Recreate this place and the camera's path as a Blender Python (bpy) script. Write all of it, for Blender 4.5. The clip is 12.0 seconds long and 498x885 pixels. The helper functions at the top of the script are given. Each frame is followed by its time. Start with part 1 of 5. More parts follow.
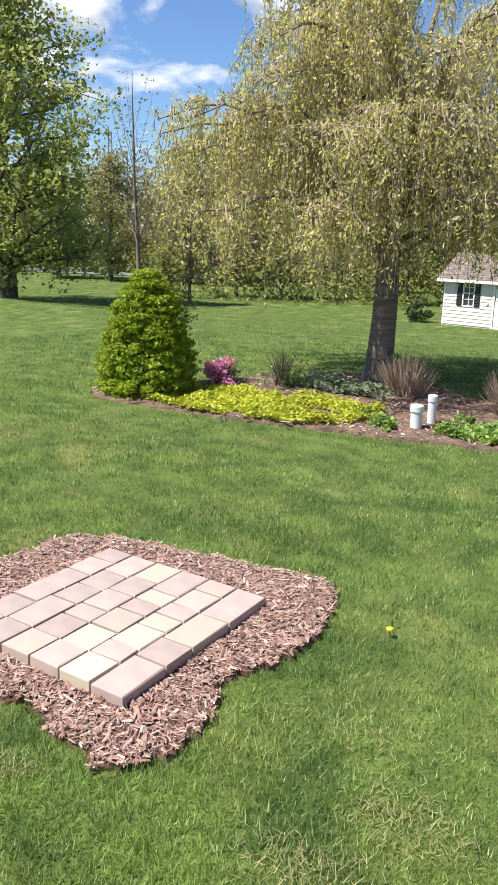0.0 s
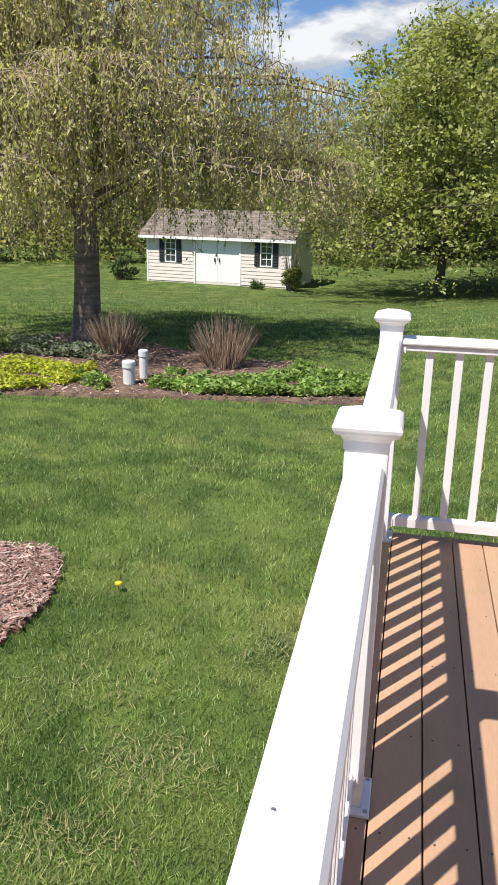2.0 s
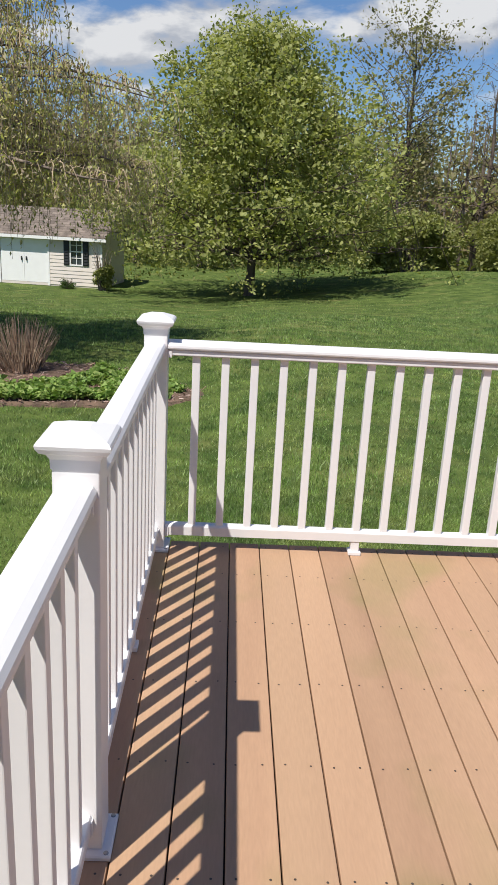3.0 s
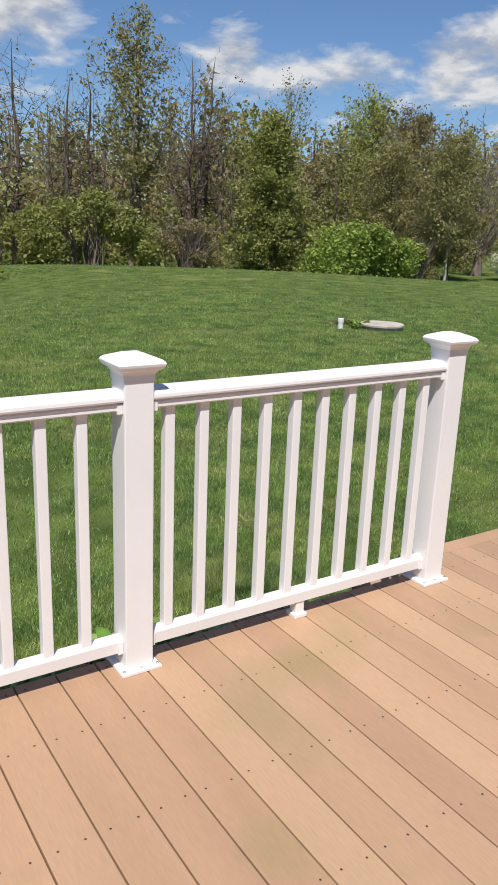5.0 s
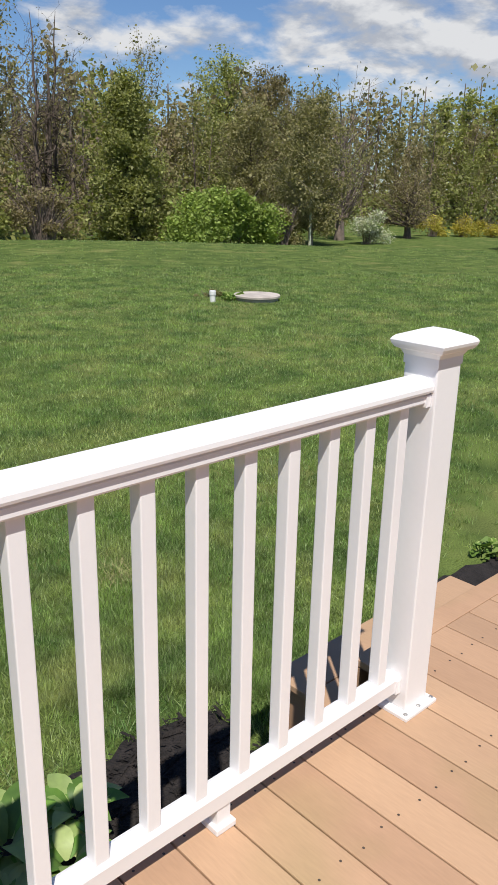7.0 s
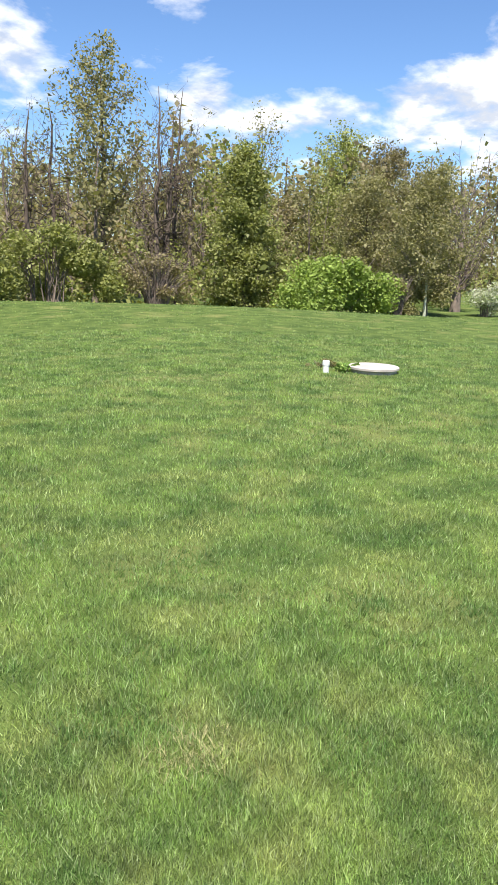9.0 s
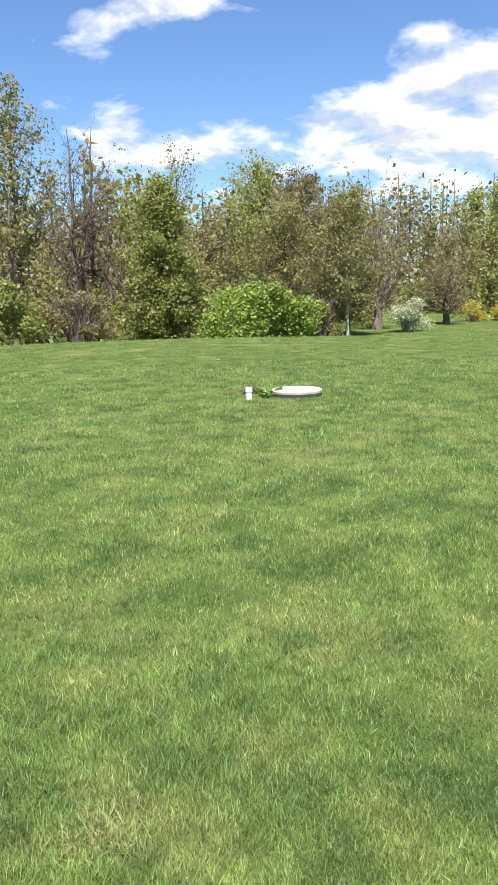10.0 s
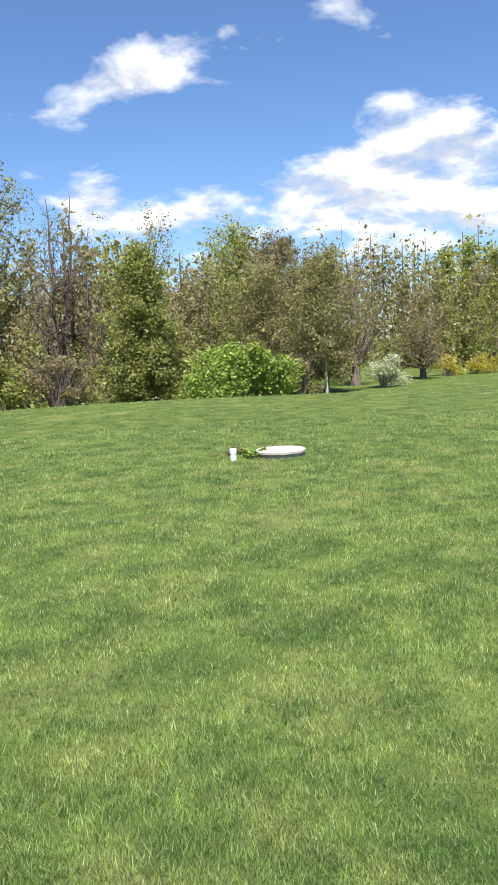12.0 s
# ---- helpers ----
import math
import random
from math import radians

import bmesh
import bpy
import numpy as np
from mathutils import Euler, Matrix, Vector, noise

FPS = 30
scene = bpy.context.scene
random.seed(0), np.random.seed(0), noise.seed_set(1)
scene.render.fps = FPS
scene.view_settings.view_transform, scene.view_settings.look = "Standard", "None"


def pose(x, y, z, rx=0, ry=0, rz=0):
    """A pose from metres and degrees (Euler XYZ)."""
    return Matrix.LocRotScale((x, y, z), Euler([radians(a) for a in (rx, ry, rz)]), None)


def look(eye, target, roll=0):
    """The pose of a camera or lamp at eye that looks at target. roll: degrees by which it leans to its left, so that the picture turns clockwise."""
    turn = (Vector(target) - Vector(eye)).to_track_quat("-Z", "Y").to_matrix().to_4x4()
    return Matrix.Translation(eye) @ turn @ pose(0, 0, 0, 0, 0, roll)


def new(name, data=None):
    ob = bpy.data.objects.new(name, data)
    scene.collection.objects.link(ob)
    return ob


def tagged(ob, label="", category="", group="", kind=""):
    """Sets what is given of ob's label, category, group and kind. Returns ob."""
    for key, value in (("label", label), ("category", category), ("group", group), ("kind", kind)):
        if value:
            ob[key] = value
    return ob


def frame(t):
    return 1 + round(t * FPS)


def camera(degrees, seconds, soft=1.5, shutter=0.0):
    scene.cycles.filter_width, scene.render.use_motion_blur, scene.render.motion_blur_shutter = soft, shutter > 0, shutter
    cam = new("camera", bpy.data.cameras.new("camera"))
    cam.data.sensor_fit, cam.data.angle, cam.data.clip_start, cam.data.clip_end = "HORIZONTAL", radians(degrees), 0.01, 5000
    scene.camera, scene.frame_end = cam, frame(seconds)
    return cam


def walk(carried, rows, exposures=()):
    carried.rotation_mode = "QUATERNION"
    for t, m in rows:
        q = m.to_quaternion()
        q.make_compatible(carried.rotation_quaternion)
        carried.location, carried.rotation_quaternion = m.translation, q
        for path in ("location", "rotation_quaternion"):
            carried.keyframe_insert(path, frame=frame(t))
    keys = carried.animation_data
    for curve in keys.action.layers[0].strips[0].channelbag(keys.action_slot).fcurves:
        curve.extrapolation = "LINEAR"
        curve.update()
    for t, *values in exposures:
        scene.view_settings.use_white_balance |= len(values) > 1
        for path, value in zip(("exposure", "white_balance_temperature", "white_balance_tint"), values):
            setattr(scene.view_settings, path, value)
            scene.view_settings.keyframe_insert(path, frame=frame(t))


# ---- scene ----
cam = camera(35.64, 12.0, soft=1.05)

PATH = [
    (0, (0.023, -3.597, 1.601), (-1.021, -1.973, 1.081), 1.5),
    (0.5, (0.026, -3.562, 1.57), (-0.847, -1.846, 1.028), 1.0),
    (1, (0.023, -3.56, 1.566), (-0.7, -1.784, 0.995), 0.6),
    (1.5, (0.024, -3.544, 1.566), (-0.54, -1.719, 0.974), 0.8),
    (2, (0.081, -3.549, 1.568), (-0.303, -1.681, 0.966), 1.2),
    (2.5, (0.165, -3.548, 1.567), (-0.005, -1.646, 0.972), 2.1),
    (3, (0.318, -3.389, 1.574), (0.38, -1.478, 0.987), 3.0),
    (3.2, (0.369, -3.305, 1.576), (0.528, -1.397, 0.998), 3.0),
    (4.8, (0.841, -2.344, 1.515), (1.844, -0.702, 0.97), 2.6),
    (5, (0.901, -2.214, 1.521), (1.959, -0.611, 0.965), 2.3),
    (5.5, (0.997, -1.876, 1.504), (2.174, -0.367, 0.925), 1.8),
    (6, (1.171, -1.609, 1.491), (2.422, -0.17, 0.888), 1.4),
    (6.5, (1.414, -1.397, 1.486), (2.705, -0.001, 0.868), 1.3),
    (6.7, (1.492, -1.316, 1.476), (2.794, 0.069, 0.853), 1.3),
    (8.3, (2.381, -0.095, 1.135), (3.595, 1.395, 0.602), 1.1),
    (8.5, (2.372, -0.095, 1.184), (3.552, 1.43, 0.672), 1.3),
    (9, (2.32, -0.13, 1.321), (3.445, 1.457, 0.857), 2.2),
    (9.5, (2.492, -0.1, 1.319), (3.615, 1.502, 0.904), 0.8),
    (10, (2.59, -0.1, 1.326), (3.849, 1.404, 0.933), -1.5),
    (10.5, (2.592, -0.1, 1.339), (3.966, 1.307, 0.977), -2.7),
    (11, (2.566, -0.1, 1.363), (3.982, 1.276, 1.045), -3.4),
    (11.5, (2.56, -0.1, 1.382), (3.946, 1.315, 1.105), -3.4),
    (12, (2.521, -0.1, 1.395), (3.835, 1.387, 1.147), -2.9),
]
walk(cam, [(t, look(eye, target, roll)) for t, eye, target, roll in PATH],
     exposures=[(0.0, 0.92), (1.6, 0.76), (2.6, 0.32), (3.2, 0.28), (5.0, 0.24), (6.7, 0.26), (8.3, 0.62), (8.7, 0.92), (9.3, 1.08), (12.0, 1.0)])

# ---- sky, sun ----
SUN_ELEV, SUN_FROM = math.radians(59.0), Vector((-0.357, -0.483, 0))
world = bpy.data.worlds.new("sky")
scene.world = world
world.use_nodes = True


BANKS = [(35, 18.6, 8, 1.6, 0.27, 0.26), (55.5, 16.0, 7.5, 1.8, 0.18, 0.26), (58, 12.2, 7, 2.0, 0.08, 0.32), (60, 8.6, 12, 2.6, 0.0, 0.36), (43, 9.2, 7.5, 2.5, 0.02, 0.36),
         (32.0, 10.0, 4.0, 2.4, 0.0, 0.32), (18, 12.5, 7, 4.0, 0.0, 0.34), (3, 11.0, 11, 2.6, 0.02, 0.36), (-8, 9.0, 7, 3.0, 0.0, 0.32), (-43, 12.0, 6, 5, 0.0, 0.30), (-33, 15, 4, 3, 0.0, 0.22),
         (49, 12.2, 8, 1.3, 0.22, 0.20), (43.5, 14.0, 2.8, 0.7, 0.3, 0.15)]


def build_world():
    nt = world.node_tree
    nt.nodes.clear()
    N, L = nt.nodes.new, nt.links.new
    out, bg = N("ShaderNodeOutputWorld"), N("ShaderNodeBackground")
    sky = N("ShaderNodeTexSky")
    sky.sky_type, sky.sun_disc = "NISHITA", False
    sky.sun_elevation = SUN_ELEV
    sky.sun_rotation = math.atan2(SUN_FROM.x, SUN_FROM.y)
    sky.air_density, sky.dust_density, sky.ozone_density = 1.0, 0.05, 3.2
    # a flat layer of cumulus: the direction is laid on a plane overhead
    def math_node(op, a, b=None, clamp=False):
        m = N("ShaderNodeMath")
        m.operation, m.use_clamp = op, clamp
        for k, v in enumerate((a, b)):
            if isinstance(v, (int, float)):
                m.inputs[k].default_value = v
            elif v is not None:
                L(v, m.inputs[k])
        return m.outputs[0]

    co, sep = N("ShaderNodeTexCoord"), N("ShaderNodeSeparateXYZ")
    L(co.outputs["Generated"], sep.inputs[0])
    lift = math_node("MAXIMUM", math_node("ADD", sep.outputs[2], 0.30), 0.08)

    def cloud(scale):
        pos, tex = N("ShaderNodeCombineXYZ"), N("ShaderNodeTexNoise")
        L(math_node("MULTIPLY", math_node("DIVIDE", sep.outputs[0], lift), scale), pos.inputs[0])
        L(math_node("MULTIPLY", math_node("DIVIDE", sep.outputs[1], lift), scale), pos.inputs[1])
        pos.inputs[2].default_value = 7.3
        tex.inputs["Scale"].default_value, tex.inputs["Detail"].default_value = 4.6, 9.0
        tex.inputs["Roughness"].default_value, tex.inputs["Distortion"].default_value = 0.55, 0.2
        L(pos.outputs[0], tex.inputs["Vector"])
        return tex.outputs["Fac"]

    here, above = cloud(1.0), cloud(0.95)
    ramp, shade, mix = N("ShaderNodeValToRGB"), N("ShaderNodeValToRGB"), N("ShaderNodeMix")
    mix.data_type = "RGBA"
    ramp.color_ramp.elements[0].position, ramp.color_ramp.elements[1].position = 0.44, 0.66
    relief = math_node("ADD", 0.5, math_node("MULTIPLY", math_node("SUBTRACT", here, above), 3.0), True)
    shade.color_ramp.elements[0].position, shade.color_ramp.elements[1].position = 0.30, 0.75
    shade.color_ramp.elements[0].color = (4.2, 4.5, 5.1, 1)
    shade.color_ramp.elements[1].color = (7.0, 7.1, 7.3, 1)
    # the banks of cloud that stand over the woods: azimuth, elevation, half width, half height, slope, weight
    azim = math_node("MULTIPLY", math_node("ARCTAN2", sep.outputs[0], sep.outputs[1]), 57.2958)
    elev = math_node("MULTIPLY", math_node("ARCSINE", sep.outputs[2]), 57.2958)
    field = math_node("SUBTRACT", math_node("MULTIPLY", here, 1.35), 0.385)
    for a, e, w, h, slope, weight in BANKS:
        da = math_node("SUBTRACT", azim, a)
        de = math_node("SUBTRACT", math_node("SUBTRACT", elev, e), math_node("MULTIPLY", da, slope))
        u, v = math_node("DIVIDE", da, w), math_node("DIVIDE", de, h)
        d2 = math_node("ADD", math_node("MULTIPLY", u, u), math_node("MULTIPLY", v, v))
        field = math_node("ADD", field, math_node("MULTIPLY", math_node("EXPONENT", math_node("MULTIPLY", d2, -1.0)), weight))
    L(field, ramp.inputs["Fac"])
    L(relief, shade.inputs["Fac"])
    L(ramp.outputs["Color"], mix.inputs["Factor"])
    clear = N("ShaderNodeMix")
    clear.data_type, clear.blend_type = "RGBA", "MULTIPLY"
    clear.inputs["Factor"].default_value = 1.0
    clear.inputs["B"].default_value = (0.64, 0.76, 0.93, 1)
    L(sky.outputs["Color"], clear.inputs["A"])
    L(clear.outputs["Result"], mix.inputs["A"])
    L(shade.outputs["Color"], mix.inputs["B"])
    L(mix.outputs["Result"], bg.inputs["Color"])
    L(bg.outputs[0], out.inputs[0])
    bg.inputs["Strength"].default_value = 0.088


build_world()
sun = new("sun", bpy.data.lights.new("sun", "SUN"))
sun.data.energy, sun.data.angle, sun.data.color = 4.6, math.radians(0.55), (1.0, 0.955, 0.88)
sun.matrix_world = look((SUN_FROM.x * 50, SUN_FROM.y * 50, 50), (0, 0, 0))

# ---- plan ----
GROUND = -0.6          # the lawn beside the deck; the deck's boards lie at 0
BOARD, JOIST = 0.143, 0.4064
SEAM = 0.075           # the first joint between boards beside the side railing
POST_C, POST_D = 1.912, 3.334
POST_A, POST_END, SKEW = -1.78, -3.36, 0.004   # the side railing's spacing, and how far it stands in from the corner post
RAIL_TOP, CAP_TOP = 0.985, 1.10


def smooth(v):
    v = np.clip(v, 0, 1)
    return v * v * (3 - 2 * v)


def height(x, y):
    """The lawn's height: level by the deck, a hollow towards the shed, a crest before the woods."""
    x, y = np.asarray(x, float), np.asarray(y, float)
    r = np.hypot(x, y)
    hollow = smooth((y - 9) / 20) * smooth((13 - x) / 12)
    west = smooth((-x - 9) / 22) * (1 - smooth((y - 9) / 20))
    crest = smooth((r - 31) / 13) * smooth((x - 2) / 10)
    dip = 0.175 * smooth((y - 1.5) / 3) * smooth((1.5 - x) / 2)
    z = GROUND - dip - 1.3 * np.maximum(hollow, west) - 0.9 * crest * (1 - hollow)
    return z + 0.035 * np.sin(x * 0.31 + 1) * np.sin(y * 0.27) * smooth((r - 6) / 8)


def ground_at(x, y):
    return float(height(x, y))

# ---- materials ----
MATS = {}


def material(name, colour=(0.5, 0.5, 0.5), rough=0.7, **kw):
    """A procedural material: colour varied by two noises and per object, with bump."""
    if name in MATS:
        return MATS[name]
    m = bpy.data.materials.new(name)
    m.use_nodes = True
    nt = m.node_tree
    N, L = nt.nodes.new, nt.links.new
    b = nt.nodes["Principled BSDF"]
    b.inputs["Roughness"].default_value = rough
    b.inputs["Specular IOR Level"].default_value = kw.get("spec", 0.4)
    b.inputs["Metallic"].default_value = kw.get("metal", 0.0)
    c1 = colour
    c2 = kw.get("dark", tuple(c * 0.72 for c in colour))
    co = N("ShaderNodeTexCoord")
    mp = N("ShaderNodeMapping")
    mp.inputs["Scale"].default_value = kw.get("stretch", (1, 1, 1))
    place = N("ShaderNodeNewGeometry").outputs["Position"] if kw.get("world") else co.outputs["Object"]
    L(place, mp.inputs["Vector"])
    n1, n2 = N("ShaderNodeTexNoise"), N("ShaderNodeTexNoise")
    n1.inputs["Scale"].default_value, n1.inputs["Detail"].default_value = kw.get("scale", 3.0), 4.0
    n2.inputs["Scale"].default_value, n2.inputs["Detail"].default_value = kw.get("fine", 60.0), 3.0
    L(mp.outputs[0], n1.inputs["Vector"])
    L(mp.outputs[0], n2.inputs["Vector"])
    r1 = N("ShaderNodeMapRange")
    r1.inputs["From Min"].default_value, r1.inputs["From Max"].default_value = 0.35, 0.65
    L(n1.outputs["Fac"], r1.inputs["Value"])
    mix = N("ShaderNodeMix")
    mix.data_type = "RGBA"
    mix.inputs["A"].default_value, mix.inputs["B"].default_value = (*c2, 1), (*c1, 1)
    L(r1.outputs[0], mix.inputs["Factor"])
    last = mix.outputs["Result"]
    if "third" in kw:
        m3, n3, r3 = N("ShaderNodeMix"), N("ShaderNodeTexNoise"), N("ShaderNodeMapRange")
        m3.data_type = "RGBA"
        n3.inputs["Scale"].default_value, n3.inputs["Detail"].default_value = kw.get("third_scale", 0.8), 3.0
        r3.inputs["From Min"].default_value, r3.inputs["From Max"].default_value = kw.get("third_range", (0.52, 0.68))
        L(place, n3.inputs["Vector"])
        L(n3.outputs["Fac"], r3.inputs["Value"])
        L(r3.outputs[0], m3.inputs["Factor"])
        L(last, m3.inputs["A"])
        m3.inputs["B"].default_value = (*kw["third"], 1)
        last = m3.outputs["Result"]
    grain = N("ShaderNodeMapRange")
    grain.inputs["To Min"].default_value = 1 - kw.get("grain", 0.12)
    grain.inputs["To Max"].default_value = 1 + kw.get("grain", 0.12)
    L(n2.outputs["Fac"], grain.inputs["Value"])
    vary = kw.get("vary", 0.0)
    value = grain.outputs[0]
    if vary or kw.get("island", 0.0):
        rnd, rr, mul = None, N("ShaderNodeMapRange"), N("ShaderNodeMath")
        amount = vary or kw["island"]
        if vary:
            rnd = N("ShaderNodeObjectInfo").outputs["Random"]
        else:
            rnd = N("ShaderNodeNewGeometry").outputs["Random Per Island"]
        rr.inputs["To Min"].default_value, rr.inputs["To Max"].default_value = 1 - amount, 1 + amount
        L(rnd, rr.inputs["Value"])
        mul.operation = "MULTIPLY"
        L(rr.outputs[0], mul.inputs[0])
        L(value, mul.inputs[1])
        value = mul.outputs[0]
        if "other" in kw:
            m4 = N("ShaderNodeMix")
            m4.data_type = "RGBA"
            pick = N("ShaderNodeMapRange")
            pick.inputs["From Min"].default_value, pick.inputs["From Max"].default_value = kw.get("other_range", (0.5, 1.0))
            wn = N("ShaderNodeTexWhiteNoise")
            wn.noise_dimensions = "1D"
            L(rnd, wn.inputs["W"])
            L(wn.outputs["Value"], pick.inputs["Value"])
            L(pick.outputs[0], m4.inputs["Factor"])
            L(last, m4.inputs["A"])
            m4.inputs["B"].default_value = (*kw["other"], 1)
            last = m4.outputs["Result"]
    tint = N("ShaderNodeMix")
    tint.data_type, tint.blend_type = "RGBA", "MULTIPLY"
    tint.inputs["Factor"].default_value = 1.0
    L(last, tint.inputs["A"])
    L(value, tint.inputs["B"])
    L(tint.outputs["Result"], b.inputs["Base Color"])
    if kw.get("bump", 0.0):
        bump = N("ShaderNodeBump")
        bump.inputs["Strength"].default_value = kw["bump"]
        bump.inputs["Distance"].default_value = kw.get("bump_depth", 0.004)
        L(n2.outputs["Fac"], bump.inputs["Height"])
        L(bump.outputs[0], b.inputs["Normal"])
    if kw.get("leaf", 0.0):
        out = nt.nodes["Material Output"]
        tr, add = N("ShaderNodeBsdfTranslucent"), N("ShaderNodeMixShader")
        add.inputs[0].default_value = kw["leaf"]
        bright = N("ShaderNodeMix")
        bright.data_type, bright.blend_type = "RGBA", "MULTIPLY"
        bright.inputs["Factor"].default_value = 1.0
        bright.inputs["B"].default_value = (1.25, 1.3, 0.7, 1)
        L(tint.outputs["Result"], bright.inputs["A"])
        L(bright.outputs["Result"], tr.inputs["Color"])
        L(b.outputs[0], add.inputs[1])
        L(tr.outputs[0], add.inputs[2])
        L(add.outputs[0], out.inputs["Surface"])
    MATS[name] = m
    return m


WHITE_VINYL = material("white_vinyl", (0.83, 0.815, 0.82), 0.42, dark=(0.79, 0.775, 0.785), grain=0.02, scale=2, spec=0.5)
DECKING = material("composite_decking", (0.45, 0.278, 0.172), 0.62, dark=(0.39, 0.236, 0.146), stretch=(1, 0.12, 1), scale=5, fine=160,
                   grain=0.12, vary=0.075, world=True, other=(0.49, 0.318, 0.197), other_range=(0.3, 1.3), third=(0.32, 0.23, 0.115), third_scale=1.3, third_range=(0.555, 0.68), bump=0.25, bump_depth=0.001)
DECK_SHADE = material("under_deck_shade", (0.06, 0.045, 0.035), 0.9)
SCREW = material("weathered_screw", (0.10, 0.075, 0.06), 0.6, metal=0.3)
STEEL = material("galvanised_steel", (0.45, 0.44, 0.43), 0.4, metal=0.8)
LAWN_SOIL = material("lawn_ground", (0.126, 0.170, 0.044), 0.95, dark=(0.061, 0.096, 0.024), scale=2.6, fine=90, grain=0.7,
                     third=(0.200, 0.209, 0.070), third_scale=0.9, third_range=(0.55, 0.75), bump=0.7, bump_depth=0.02, spec=0.1)
GRASS = material("grass_blades", (0.230, 0.332, 0.085), 0.48, dark=(0.106, 0.191, 0.051), scale=2.6, fine=7, grain=0.55, island=0.55,
                 other=(0.374, 0.442, 0.230), other_range=(0.62, 1.1), third=(0.340, 0.365, 0.128), third_scale=1.7, third_range=(0.49, 0.72), leaf=0.36, spec=0.30)
BARK_MULCH = material("bark_mulch", (0.15, 0.078, 0.058), 0.85, dark=(0.09, 0.046, 0.036), scale=14, fine=90, grain=0.3, bump=0.8, bump_depth=0.01)
CHIP = material("mulch_chips", (0.36, 0.215, 0.175), 0.8, dark=(0.20, 0.110, 0.085), scale=20, fine=120, grain=0.25, island=0.45,
                other=(0.50, 0.385, 0.33), other_range=(0.45, 1.05))
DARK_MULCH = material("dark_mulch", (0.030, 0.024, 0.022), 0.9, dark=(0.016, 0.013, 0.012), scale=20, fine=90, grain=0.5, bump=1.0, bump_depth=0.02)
BED_SOIL = material("bed_soil", (0.19, 0.125, 0.085), 0.95, dark=(0.10, 0.066, 0.048), scale=5, fine=60, grain=0.4, bump=0.9, bump_depth=0.02)
PAVER = material("concrete_paver", (0.45, 0.340, 0.308), 0.85, dark=(0.36, 0.285, 0.26), scale=6, fine=130, grain=0.12, vary=0.12,
                 other=(0.49, 0.43, 0.335), other_range=(0.55, 1.0), bump=0.5, bump_depth=0.003)
CONCRETE = material("weathered_concrete", (0.52, 0.46, 0.41), 0.9, scale=4, fine=80, grain=0.15, bump=0.4)
PVC = material("white_pvc", (0.85, 0.85, 0.84), 0.35, grain=0.02)
SIDING = material("cream_siding", (0.74, 0.66, 0.60), 0.6, dark=(0.70, 0.62, 0.56), grain=0.04)
SHED_WHITE = material("white_door_paint", (0.86, 0.85, 0.84), 0.5, dark=(0.83, 0.82, 0.81), grain=0.02)
SHINGLE = material("asphalt_shingles", (0.23, 0.185, 0.155), 0.9, dark=(0.15, 0.12, 0.10), scale=3, fine=30, grain=0.3, bump=0.4, island=0.25)
BLACK = material("black_shutter", (0.02, 0.02, 0.022), 0.5)
PANE = material("window_glass", (0.05, 0.06, 0.07), 0.08, spec=0.8)
BARK = material("grey_brown_bark", (0.145, 0.110, 0.085), 0.9, dark=(0.085, 0.063, 0.05), stretch=(1, 1, 0.35), scale=9, fine=40, grain=0.35, bump=0.8, bump_depth=0.012)
PALE_BARK = material("pale_bark", (0.30, 0.25, 0.21), 0.9, dark=(0.20, 0.165, 0.14), stretch=(1, 1, 0.3), scale=6, fine=30, grain=0.3)
ASPHALT = material("road_asphalt", (0.20, 0.20, 0.21), 0.9, grain=0.2)
HOUSE_SIDING = material("house_siding", (0.62, 0.60, 0.56), 0.6, grain=0.04)


def leaf_mat(name, colour, other, amount=0.35, split=(0.45, 1.0), shine=0.3, leaf=0.3, grain=0.15):
    return material(name, colour, 0.55, dark=tuple(c * 0.8 for c in colour), scale=0.7, fine=6, grain=grain, island=amount, other=other, other_range=split, leaf=leaf, spec=shine)


CHERRY_LEAF = leaf_mat("weeping_tree_leaves", (0.605, 0.595, 0.221), (0.595, 0.490, 0.365), 0.22, (0.35, 0.85), leaf=0.45)
MAPLE_LEAF = leaf_mat("fresh_green_leaves", (0.345, 0.365, 0.117), (0.434, 0.445, 0.181), 0.22, (0.5, 1.1), leaf=0.4)
PEAR_LEAF = leaf_mat("mid_green_leaves", (0.270, 0.283, 0.092), (0.349, 0.358, 0.139), 0.24, (0.55, 1.1), leaf=0.4)
SHRUB_LEAF = leaf_mat("bright_shrub_leaves", (0.253, 0.337, 0.070), (0.323, 0.393, 0.105), 0.25, (0.6, 1.1))
OLIVE_LEAF = leaf_mat("olive_spring_leaves", (0.285, 0.265, 0.120), (0.331, 0.298, 0.158), 0.2, (0.5, 1.1), leaf=0.4)
BROWN_LEAF = leaf_mat("brownish_spring_leaves", (0.273, 0.223, 0.127), (0.270, 0.239, 0.116), 0.2, (0.5, 1.0), leaf=0.4)
DARK_LEAF = leaf_mat("dark_evergreen_leaves", (0.075, 0.125, 0.038), (0.13, 0.18, 0.05), 0.3, (0.7, 1.1))
CONIFER_LEAF = leaf_mat("golden_conifer_foliage", (0.340, 0.420, 0.035), (0.170, 0.250, 0.030), 0.28, (0.62, 1.1))
